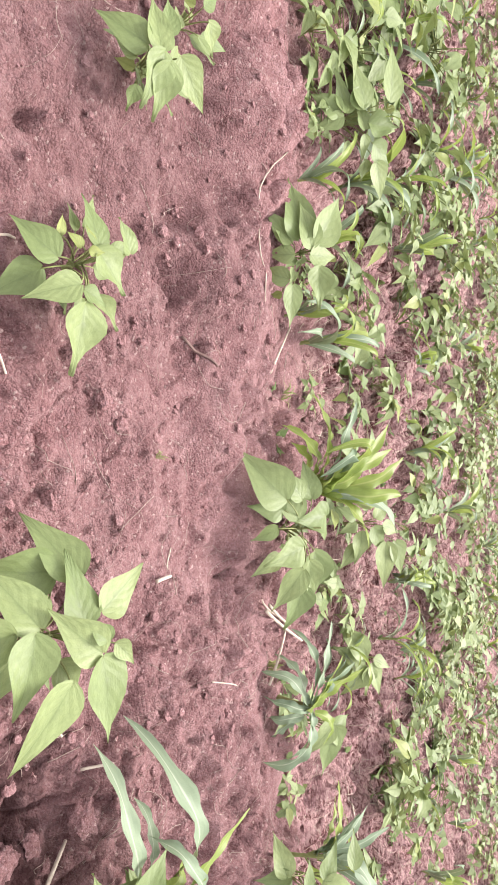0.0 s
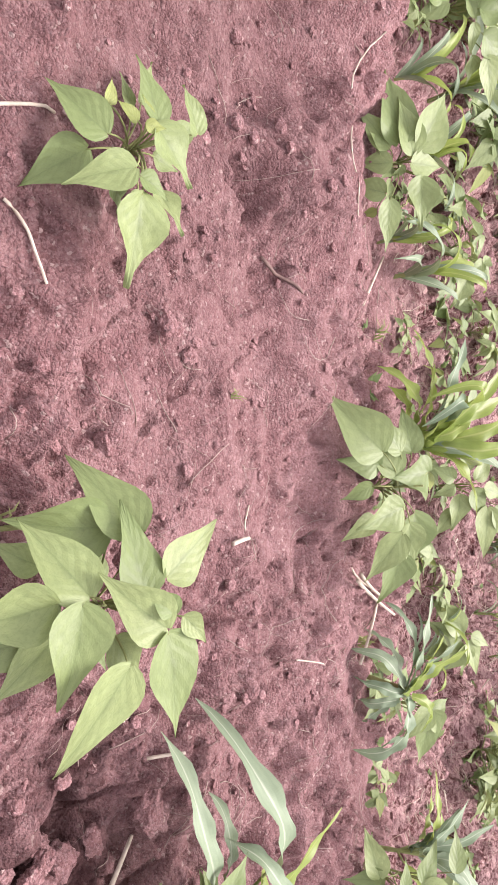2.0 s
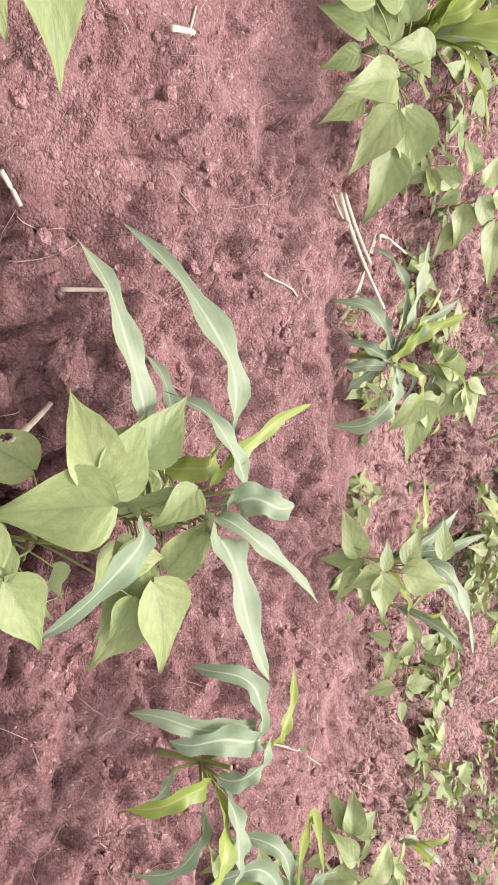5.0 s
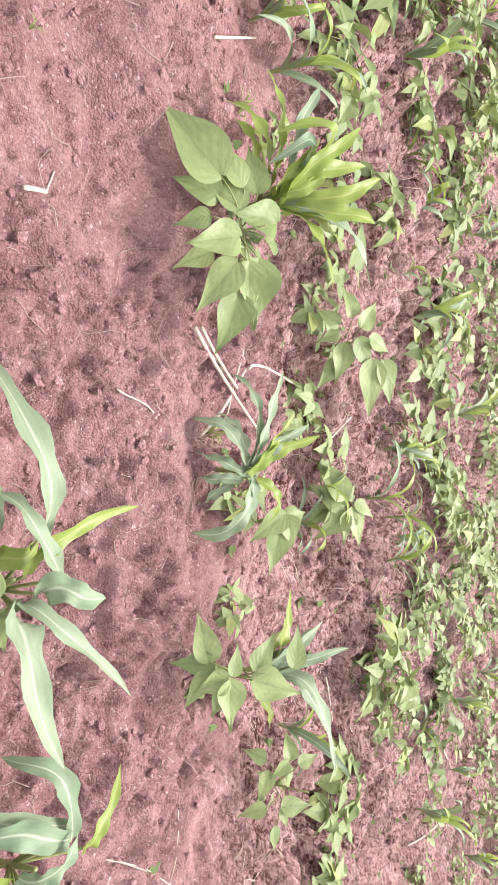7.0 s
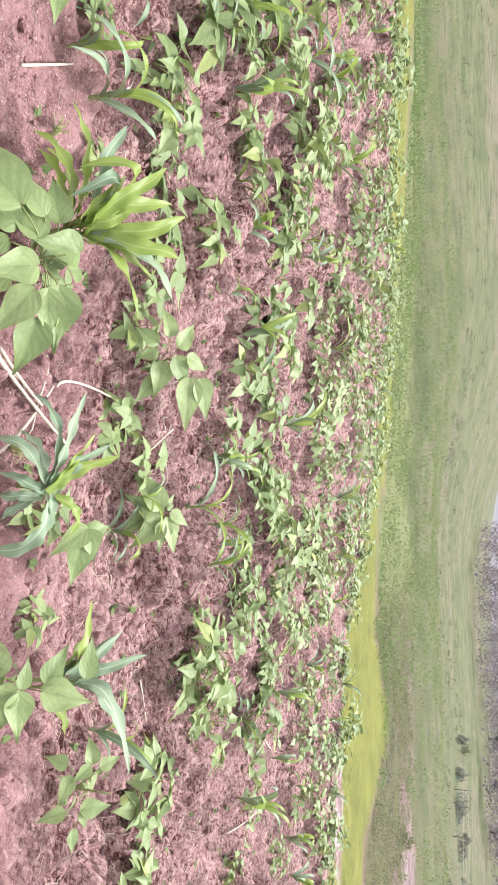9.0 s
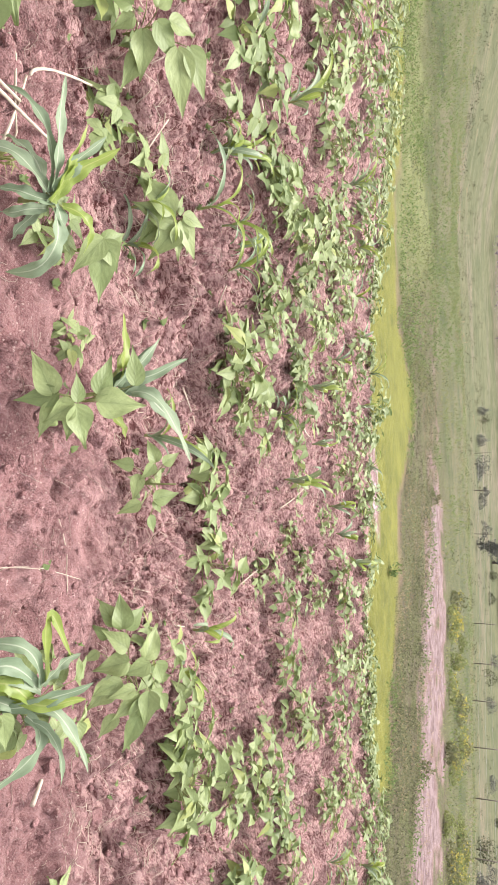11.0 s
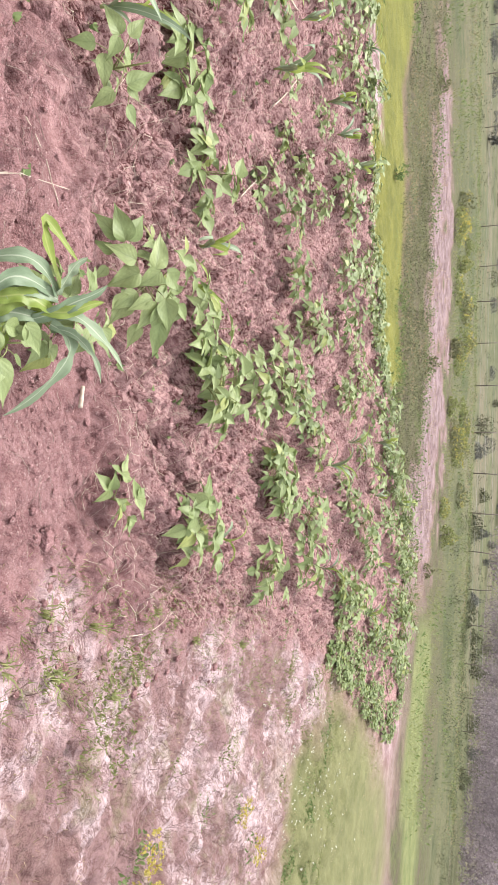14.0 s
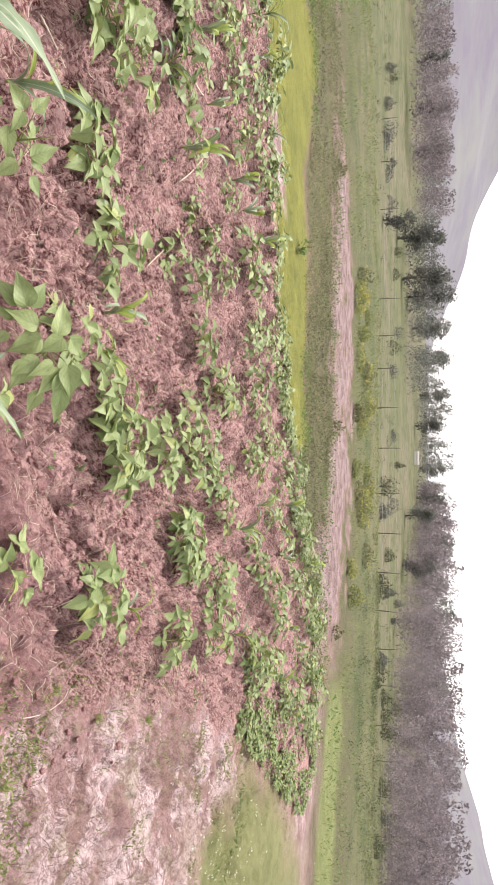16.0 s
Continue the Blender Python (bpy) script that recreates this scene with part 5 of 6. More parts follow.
def clod(r, size, mat):
    """A broken lump of soil with rough facets."""
    bm = bmesh.new()
    bmesh.ops.create_icosphere(bm, subdivisions=4, radius=1.0)
    sq = (r.uniform(0.8, 1.3), r.uniform(0.7, 1.1), r.uniform(0.55, 0.8))
    o = Vector((r.uniform(0, 50), r.uniform(0, 50), 0))
    cuts = [(Vector((r.gauss(0, 1), r.gauss(0, 1), r.gauss(0, 1))).normalized(), r.uniform(0.55, 0.85)) for i in range(9)]
    for p in bm.verts:
        c = p.co.copy()
        for n, d in cuts:
            c -= n * max(0.0, c.dot(n) - d) * 0.9
        c *= 1 + 0.22 * noise.noise(p.co * 2.5 + o) + 0.17 * noise.noise(p.co * 6 + o) + 0.10 * noise.noise(p.co * 14 + o)
        p.co = Vector((c.x * sq[0], c.y * sq[1], c.z * sq[2])) * size
    me = bpy.data.meshes.new("soil_clod")
    bm.to_mesh(me)
    bm.free()
    me.materials.append(mat)
    me.shade_smooth()
    return me


lr = random.Random(55)
for n, (x, y, s) in enumerate([(0.596, 0.983, 0.042), (0.569, 1.161, 0.046), (0.563, 0.942, 0.030), (0.597, 1.069, 0.028), (0.621, 0.934, 0.034), (0.656, 1.103, 0.022), (0.556, 1.223, 0.024), *((lr.uniform(0.40, 0.85), lr.uniform(0.8, 1.15), lr.uniform(0.010, 0.024)) for i in range(22)),
                               (-0.30, 1.05, 0.024), (-0.26, 1.12, 0.020), (-0.10, 0.95, 0.022), (1.62, 1.72, 0.035), (2.55, 1.38, 0.04), (3.05, 1.55, 0.05),
                               (2.9, 2.25, 0.04), (2.35, 1.95, 0.03)]):
    ob = tagged(new("soil_clod", clod(lr, s, GROUND)), "rough lump of dry reddish soil", "clod", "soil clods")
    ob.matrix_basis = pose(x, y, soil_z(x, y) - 0.05 * s, 0, 0, lr.uniform(0, 360))

crumbs = Soup()
fibres = Soup()
for n in range(7500):
    r = 0.6 + 4.4 * lr.random() ** 0.75
    x, y = HUB[0] - 0.3 + r * math.sin(radians(lr.uniform(-75, 80))), 0
    y = HUB[1] + math.sqrt(max(0.01, r * r - (x - HUB[0] + 0.3) ** 2)) - 0.15
    if depth_at(x, y) < -0.3:
        continue
    if n % 7 < 5:
        s = lr.choice((0.003, 0.004, 0.005, 0.006, 0.008, 0.010, 0.014)) * (0.8 + 0.25 * r)
        crumbs.add(*lump(lr, s), m=Matrix.Translation((x, y, soil_z(x, y) + 0.2 * s)) @ pose(0, 0, 0, 0, 0, lr.uniform(0, 360)))
    else:
        a, L = lr.uniform(0, 6.28), lr.uniform(0.02, 0.075)
        b = a + lr.uniform(-0.9, 0.9)
        p = [(x, y)]
        for i in range(6):
            c = a + (b - a) * i / 5
            p.append((p[-1][0] + 0.3 * L * math.cos(c), p[-1][1] + 0.3 * L * math.sin(c)))
        w = lr.choice((0.0004, 0.0005, 0.0007, 0.0012))
        fibres.add(*tube([(q[0], q[1], soil_z(*q) + 0.004) for q in p], w, w * 0.7, 3))
for n in range(240):
    r, th = 0.8 + 4.2 * lr.random(), radians(lr.uniform(-50, 68))
    x, y = HUB[0] - 0.2 + r * math.sin(th), HUB[1] + r * math.cos(th)
    if depth_at(x, y) < 0:
        continue
    a, bend, step = lr.uniform(0, 6.28), lr.uniform(-0.5, 0.5), lr.uniform(0.010, 0.026)
    p = [(x, y)]
    for i in range(9):
        a += bend + lr.uniform(-0.45, 0.45)
        p.append((p[-1][0] + step * math.cos(a), p[-1][1] + step * math.sin(a)))
    w = lr.uniform(0.0006, 0.0013) * (1 + 0.12 * r)
    fibres.add(*tube([(q[0], q[1], soil_z(*q) + 0.005) for q in p], w, w * 0.5, 4))
tagged(new("soil_crumbs", crumbs.mesh("soil_crumbs", GROUND, flat=True)), "small loose crumbs of reddish soil", "soil", kind="stuff")
tagged(new("root_fibres", fibres.mesh("root_fibres", ROOT)), "thin pale roots and chaff strewn over the soil", "litter", kind="stuff")

# chaff and short straw between the farther rows
chaff = Soup()
for n in range(13000):
    r, th = 2.2 + 8 * lr.random() ** 0.8, radians(lr.uniform(-45, 68))
    x, y = HUB[0] + r * math.sin(th), HUB[1] + r * math.cos(th)
    if depth_at(x, y) < 0:
        continue
    a, L, w = lr.uniform(0, 6.28), lr.uniform(0.025, 0.13), lr.uniform(0.0007, 0.0017) * (1 + 0.07 * r)
    b = a + lr.uniform(-0.8, 0.8)
    p = (x + 0.5 * L * math.cos(a), y + 0.5 * L * math.sin(a))
    q = (p[0] + 0.5 * L * math.cos(b), p[1] + 0.5 * L * math.sin(b))
    chaff.add(*tube([(x, y, soil_z(x, y) + 0.004), (*p, soil_z(*p) + lr.uniform(0.006, 0.02)), (*q, soil_z(*q) + lr.uniform(0.004, 0.03))], w, w * 0.7, 3))
tagged(new("straw_chaff", chaff.mesh("straw_chaff", STRAW)), "scattered dry straw and stubble between the rows", "straw", kind="stuff")


def tuft_into(soup, x, y, r, blades, tall, spread):
    z = soil_z(x, y)
    for i in range(blades):
        a, h = r.uniform(0, 6.28), tall * r.uniform(0.5, 1.1)
        out = spread * r.uniform(0.2, 1.0)
        w = 0.0028 * (tall / 0.08) ** 0.5
        o = Vector((x + r.uniform(-0.2, 0.2) * spread, y + r.uniform(-0.2, 0.2) * spread, z - 0.004))
        d = Vector((math.cos(a), math.sin(a), 0))
        side = Vector((-d.y, d.x, 0)) * w
        m1, m2 = o + d * out * 0.4 + Vector((0, 0, h * 0.7)), o + d * out + Vector((0, 0, h * r.uniform(0.55, 1.0)))
        soup.add([o - side, o + side, m1 + side, m1 - side, m2], [(0, 1, 2, 3), (3, 2, 4)])


def tuft(x, y, blades, tall, spread, mat, label, seed):
    s = Soup()
    tuft_into(s, x, y, random.Random(seed), blades, tall, spread)
    return tagged(new("grass_tuft", s.mesh("grass_tuft", mat)), label, "grass", "grass tufts")


for n, (x, y, k) in enumerate([(0.02, 0.78, 0.7), (-0.45, 1.95, 0.9), (0.42, 2.02, 1.0), (0.62, 2.12, 0.8), (-0.2, 1.24, 0.45), (2.75, 1.2, 1.2), (2.95, 1.05, 1.3), (3.2, 1.35, 1.1),
                               (2.6, 0.95, 1.2), (3.9, 1.75, 1.3), (3.6, 1.2, 1.0), (4.6, 1.9, 1.2), (5.6, 2.3, 1.3)]):
    tuft(x, y, int(16 * k), 0.07 * k, 0.07 * k, GRASS, "small tuft of thin green grass on the soil", 60 + n)

def flakes(name, p, e, mat, seed, upright=0.0, slim=0.5):
    """Many small leaf-like pieces, each a kite of its own turn, in one mesh."""
    g = np.random.default_rng(seed)
    p, e = np.asarray(p, float).reshape(-1, 3), np.asarray(e, float).reshape(-1, 1)
    u = g.normal(size=p.shape)
    u[:, 2] = np.abs(u[:, 2]) * (1 - upright) + 2.5 * upright
    u /= np.linalg.norm(u, axis=1, keepdims=True)
    w = np.cross(u, g.normal(size=p.shape))
    w /= np.linalg.norm(w, axis=1, keepdims=True)
    base = p - u * e * (1 - upright)
    v = np.stack([base, p + w * e * slim, p + u * e, p - w * e * slim], 1).reshape(-1, 3)
    me = bpy.data.meshes.new(name)
    n = len(p)
    me.vertices.add(4 * n)
    me.vertices.foreach_set("co", v.astype(np.float32).ravel())
    me.loops.add(4 * n)
    me.loops.foreach_set("vertex_index", np.arange(4 * n, dtype=np.int32))
    me.polygons.add(n)
    me.polygons.foreach_set("loop_start", np.arange(0, 4 * n, 4, dtype=np.int32))
    me.update(calc_edges=True)
    me.materials.append(mat)
    return me


# thin grass and weeds on the trodden ground beside the field
def side_patch(name, label, mat, count, tall, seed, size, low, edge):
    pts, tallness = [], []
    r2 = random.Random(seed)
    while len(pts) < count:
        r, th = 1.5 + 12 * r2.random() ** 0.8, radians(r2.uniform(52, 100))
        x, y = HUB[0] + r * math.sin(th), HUB[1] + r * math.cos(th)
        d = depth_at(x, y)
        if not -0.6 - edge < d < 0.35 or float(value_noise(np.array([x]), np.array([y]), size, seed)[0]) < low + 0.25 * max(0.0, d):
            continue
        for k in range(6):
            q, w = x + r2.gauss(0, 0.03), y + r2.gauss(0, 0.03)
            pts.append((q, w, soil_z(q, w)))
            tallness.append(tall * r2.uniform(0.4, 1.2))
    return tagged(new(name, flakes(name, pts, tallness, mat, seed, 0.45, 0.06)), label, "grass", kind="stuff")


side_patch("edge_grass", "green grass growing along the side of the field", GRASS, 5000, 0.045, 73, 0.5, 0.50, 0.1)
side_patch("dry_side_grass", "dry straw-coloured grass on pale bare ground", DRY_GRASS, 3600, 0.03, 72, 0.6, 0.52, 12.0)


def green_mats(name, label, mat, patches, seed, spans, wide, size):
    """Low leafy weeds in uneven mats on the trodden ground."""
    g = random.Random(seed)
    pts, big = [], []
    done = 0
    while done < patches:
        r, th = spans[0][0] + (spans[0][1] - spans[0][0]) * g.random() ** 0.6, radians(g.uniform(*spans[1]))
        x, y = HUB[0] + r * math.sin(th), HUB[1] + r * math.cos(th)
        if not -5.0 < depth_at(x, y) < 0.25:
            continue
        done += 1
        w = g.uniform(*wide)
        a, slim = g.uniform(0, 3.14), g.uniform(0.35, 0.8)
        for k in range(int(200 * (w / 0.15) ** 1.6)):
            p, q = g.gauss(0, w), g.gauss(0, w * slim)
            u, v = x + p * math.cos(a) - q * math.sin(a), y + p * math.sin(a) + q * math.cos(a)
            pts.append((u, v, soil_z(u, v) + g.uniform(0, 0.5) * size))
            big.append(size * g.uniform(0.5, 1.3))
    return tagged(new(name, flakes(name, pts, big, mat, seed, 0.25, 0.28)), label, "weeds", kind="stuff")


green_mats("low_weed_mats", "low green weeds in patches on pale trodden ground", WEED, 16, 74, ((2.4, 9.5), (58, 92)), (0.05, 0.12), 0.017)
green_mats("grass_mats", "matted yellow-green grass in patches on pale trodden ground", GRASS, 38, 75, ((2.4, 9.5), (58, 96)), (0.05, 0.16), 0.018)
green_mats("field_side_grass", "greyish green grass in mats along the side of the tilled soil", GRASS, 16, 77, ((1.55, 3.4), (67, 80)), (0.04, 0.10), 0.015)
green_mats("lawn_edge_weeds", "dark green weeds along the edge of a grassy patch", WEED, 9, 76, ((7.0, 8.6), (72, 90)), (0.08, 0.18), 0.022)

# seedling weeds among the rows
weeds = Soup()
for n in range(1500):
    r, th = 1.6 + 9 * lr.random() ** 0.8, radians(lr.uniform(-45, 68))
    x, y = HUB[0] + r * math.sin(th), HUB[1] + r * math.cos(th)
    ph = float(row_phase(np.array([x]), np.array([y]))[0])
    if depth_at(x, y) < 0 or y - 0.2 * x < 1.65 or abs(ph - round(ph)) > 0.30 + 0.02 * r:
        continue
    z = soil_z(x, y)
    for i in range(lr.randrange(4, 9)):
        e = lr.uniform(0.015, 0.042)
        weeds.add(*lr.choice(SMALL), m=aim((x, y, z + lr.uniform(0.0, 0.018)), lr.uniform(0, 360), lr.uniform(5, 50), lr.uniform(-30, 30), e))
tagged(new("weed_seedlings", weeds.mesh("weed_seedlings", WEED)), "small green weeds growing along the planted rows", "weeds", kind="stuff")

# ---- far things ----
def polar(th, r):
    return HUB[0] + r * math.sin(radians(th)), HUB[1] + r * math.cos(radians(th))


def crown_mesh(name, r, wide, tall, base, pieces, leaf, mat, lobes=9):
    """A crown of many small leaf clumps gathered in uneven lobes."""
    s = Soup()
    centres = []
    for i in range(lobes):
        a, k = r.uniform(0, 2 * math.pi), r.random()
        rad = wide * 0.5 * (1 - abs(2 * k - 0.8) * 0.6) * r.uniform(0.15, 0.75)
        centres.append((rad * math.cos(a), rad * math.sin(a), base + tall * k, r.uniform(0.16, 0.30) * wide))
    for i in range(pieces):
        cx, cy, cz, cr = centres[r.randrange(lobes)]
        d = Vector((r.gauss(0, 1), r.gauss(0, 1), r.gauss(0, 0.8))).normalized() * cr * r.uniform(0.45, 1.05)
        p = Vector((cx, cy, cz)) + d
        q = Euler((r.uniform(-1, 1), r.uniform(-1, 1), r.uniform(0, 6))).to_matrix().to_4x4()
        e = leaf * r.uniform(0.6, 1.4)
        s.add([(-e, -0.4 * e, 0), (e * 0.2, -0.6 * e, 0.25 * e), (e, 0.1 * e, -0.1 * e), (0.1 * e, 0.6 * e, 0.2 * e)], [(0, 1, 2, 3)], m=Matrix.Translation(p) @ q)
    return s.mesh(name, mat, flat=True)


def tree(seed, wide, tall, mat, label, pieces=1500):
    r = random.Random(seed)
    root = new("tree")
    t = Soup().add(*tube([(0, 0, -0.3), (0.03 * wide, 0, tall * 0.3), (0, 0.03 * wide, tall * 0.75)], 0.03 * tall, 0.008 * tall, 7))
    trunk = part_of(root, "trunk", t.mesh("trunk", BARK))
    for i in range(7):
        a, z = r.uniform(0, 6.28), tall * r.uniform(0.28, 0.65)
        t = Soup().add(*tube(arc((0, 0, z), (0.38 * wide * math.cos(a), 0.38 * wide * math.sin(a), z + tall * r.uniform(0.1, 0.28)), 0.0, 3), 0.011 * tall, 0.003 * tall, 5))
        part_of(trunk, "limb", t.mesh("limb", BARK))
    part_of(root, "crown", crown_mesh("crown", r, wide, tall * 0.82, tall * 0.13, pieces, 0.034 * wide, mat, 14))
    return tagged(root, label, "tree", "valley trees")


def plant_at(ob, th, r, scale=1.0, yaw=0.0):
    x, y = polar(th, r)
    return stand(ob, x, y, yaw, scale)


GREEN_TREES = [tree(900 + n, 7.5, 8.5, TREE_LEAF, "dark green broad-crowned tree in the valley pasture") for n in range(4)]
for n, (th, r, s) in enumerate([(28.3, 130, 1.0), (31.5, 150, 1.15), (33.0, 170, 1.2), (26.8, 78, 0.42), (35.5, 190, 1.2), (38, 230, 1.2), (41, 260, 1.2), (47, 260, 1.1),
                                (49.5, 220, 1.0), (51, 160, 0.8), (22, 200, 1.0), (19, 220, 1.1), (16, 230, 1.1), (43.5, 200, 0.9), (53, 240, 1.3), (55, 150, 0.8)]):
    plant_at(GREEN_TREES[n] if n < 4 else copy_thing(GREEN_TREES[n % 4], Matrix()), th, r, s, rng.uniform(0, 360))


def woodland(name, label, cells, mat, seed, pieces=200, slim=0.5):
    """A far wood as one mass of crowns, uneven in height."""
    g = np.random.default_rng(seed)
    p, e = [], []
    for th, rad, tall in cells:
        x, y = polar(th, rad)
        z = float(land(np.array([x]), np.array([y]))[0])
        wide = tall * g.uniform(0.45, 0.75)
        k = g.random(pieces) ** 0.75
        a, d = g.uniform(0, 6.28, pieces), wide * 0.5 * np.sqrt(g.random(pieces)) * (1.15 - 0.8 * k)
        lobes = 1 + 0.25 * np.sin(3 * a + 9 * k + g.uniform(0, 6))
        p.append(np.stack([x + d * lobes * np.cos(a), y + d * lobes * np.sin(a), z + tall * (0.05 + 0.95 * k)], 1))
        e.append(tall * g.uniform(0.019, 0.048, pieces))
    return tagged(new(name, flakes(name, np.concatenate(p), np.concatenate(e), mat, seed, 0.12, slim)), label, "wood", kind="stuff")


FAR_CELLS = []
for i in range(620):
    th = rng.uniform(8, 66)
    front = float(np.interp(th, (8, 25, 28, 40, 42.5, 50, 66), (250, 250, 150, 145, 210, 200, 200)))
    FAR_CELLS.append((th, front + 130 * rng.random() ** 1.5, rng.choice((5, 6, 6, 7, 8, 9, 11)) * (0.78 if 26 < th < 42 else 1.0)))
woodland("far_wood", "dark green wood along the valley floor", FAR_CELLS, TREE_LEAF, 31, 130)
BARE_CELLS = []
for i in range(760):
    th = 48 + 40 * rng.random() ** 0.8
    front = float(np.interp(th, (48, 54, 60, 68, 76, 90), (200, 150, 110, 80, 70, 66)))
    rad = front + (250 - front) * rng.random() ** 1.3
    BARE_CELLS.append((th, rad, rng.uniform(0.035, 0.058) * rad * rng.choice((0.8, 1.0, 1.2)) * (0.72 + 0.28 * min(1.0, (th - 46) / 14))))
for i in range(170):
    BARE_CELLS.append((rng.uniform(0, 27), rng.uniform(165, 240), rng.uniform(7.5, 11)))
woodland("bare_wood", "greyish violet bare-branched wood at the valley side", BARE_CELLS, BARE_WOOD, 32, 170, 0.46)

# ---- grass strip, scrub and bushes beyond the field ----
fr = random.Random(91)


def clump_into(s, x, y, z, r, pieces, wide, tall, leaf):
    for i in range(pieces):
        a, d = r.uniform(0, 6.28), wide * 0.5 * math.sqrt(r.random())
        k = r.random()
        bulge = 1 + 0.3 * math.sin(3 * a + 11 * wide) * d / wide
        p = Vector((x + bulge * d * math.cos(a), y + bulge * d * math.sin(a), z + tall * k ** 0.8 * math.sqrt(max(0.03, 1 - (1.9 * d / wide) ** 2)) * (1 + 0.25 * math.sin(2 * a + 7 * tall))))
        q = Euler((r.uniform(-1.2, 1.2), r.uniform(-1.2, 1.2), r.uniform(0, 6))).to_matrix().to_4x4()
        e = leaf * r.uniform(0.6, 1.4)
        s.add([(-e, -0.35 * e, 0), (0.2 * e, -0.5 * e, 0.2 * e), (e, 0, 0), (0, 0.5 * e, 0.15 * e)], [(0, 1, 2, 3)], m=Matrix.Translation(p) @ q)


def band(name, label, mat, count, th_span, near, far, wide, tall, leaf, pieces, seed, keep=0.0, upright=0.2, slim=0.4):
    """Low growth strewn over a band of ground between two ranges."""
    r = random.Random(seed)
    g = np.random.default_rng(seed)
    p, e = [], []
    for n in range(count):
        th = r.uniform(*th_span)
        rad = r.uniform(near(th), far(th))
        x, y = polar(th, rad)
        if depth_at(x, y) > -0.1 or float(value_noise(np.array([x]), np.array([y]), 1.6, seed)[0]) < keep:
            continue
        k = r.uniform(0.4, 1.4)
        a, d = g.uniform(0, 6.28, pieces), wide * k * 0.5 * np.sqrt(g.random(pieces))
        z = soil_z(x, y) + tall * k * g.random(pieces) * (1.1 - d / (wide * k))
        p.append(np.stack([x + d * np.cos(a), y + d * np.sin(a), z], 1))
        e.append(leaf * k * g.uniform(0.5, 1.3, pieces))
    return tagged(new(name, flakes(name, np.concatenate(p), np.concatenate(e), mat, seed, upright, slim)), label, "weeds", kind="stuff")


strip_at = lambda th: float(np.interp(th, *STRIP_END))
near_at = lambda th: float(np.interp(th, *PATH_NEAR))
far_at = lambda th: float(np.interp(th, *PATH_FAR))
band("low_scrub", "low brown and green scrub beside the grass strip", SHRUB, 5200, (-45, 66), strip_at, near_at, 0.30, 0.09, 0.018, 16, 201, 0.34)
band("dark_scrub", "dark tangled stalks in the scrub beside the grass strip", DARK_SHRUB, 4200, (-45, 66), strip_at, near_at, 0.22, 0.08, 0.016, 14, 214, 0.30)
band("dry_scrub", "dry brown stalks and weeds beside the grass strip", DRY_GRASS, 2600, (-45, 66), strip_at, near_at, 0.25, 0.10, 0.024, 8, 202, 0.42, 0.5, 0.2)
band("lush_weeds", "lush green growth on the uphill side of the strip", WEED, 3600, (-45, 12), strip_at, lambda th: 36.0, 0.45, 0.22, 0.035, 12, 211, 0.30)
band("lush_grass", "tall light green grass on the uphill pasture", GRASS, 3600, (-45, 14), strip_at, lambda th: 42.0, 0.5, 0.22, 0.04, 12, 212, 0.30, 0.5, 0.16)
band("strip_edge_weeds", "green weeds along the edge of the mown strip", WEED, 900, (-45, 52), lambda th: strip_at(th) - 0.5, lambda th: strip_at(th) + 0.6, 0.25, 0.10, 0.026, 10, 203, 0.35)
band("pasture_grass", "tall yellowish grass at the near side of the pasture", GRASS, 5200, (-45, 80), lambda th: max(far_at(th), near_at(th)) + 0.3, lambda th: 46.0, 0.7, 0.22, 0.05, 12, 204, 0.40, 0.5, 0.16)
band("pasture_weeds", "tufty green growth in the valley pasture", WEED, 2600, (-45, 80), lambda th: max(far_at(th), near_at(th)) + 0.5, lambda th: 60.0, 0.7, 0.18, 0.045, 12, 207, 0.50)
band("dry_pasture", "dry straw-coloured growth in the pasture", DRY_GRASS, 2600, (-45, 82), lambda th: 30.0, lambda th: 95.0, 1.2, 0.2, 0.06, 12, 208, 0.55, 0.5, 0.2)
band("pasture_scrub", "dark low bushes dotted over the valley pasture", DARK_SHRUB, 1800, (-45, 82), lambda th: 48.0, lambda th: 130.0, 0.9, 0.5, 0.055, 36, 205, 0.50)
band("near_pasture_scrub", "small dark weeds dotted over the near pasture", DARK_SHRUB, 1300, (-45, 82), lambda th: 21.0, lambda th: 52.0, 0.45, 0.2, 0.022, 34, 215, 0.50)
band("low_hedge", "low dark bushes in lines across the pasture", DARK_SHRUB, 900, (56, 86), lambda th: 24.0, lambda th: 52.0, 0.6, 0.36, 0.026, 46, 213, 0.5)
band("track_weeds", "sparse weeds at the edge of a pale dirt track", WEED, 260, (18, 66), lambda th: near_at(th) - 0.6, lambda th: near_at(th) + 0.7, 0.35, 0.16, 0.03, 14, 206)
band("lane_weeds", "dry grass growing over the dirt track", DRY_GRASS, 650, (18, 66), near_at, far_at, 0.3, 0.07, 0.025, 10, 209, 0.45, 0.5, 0.2)

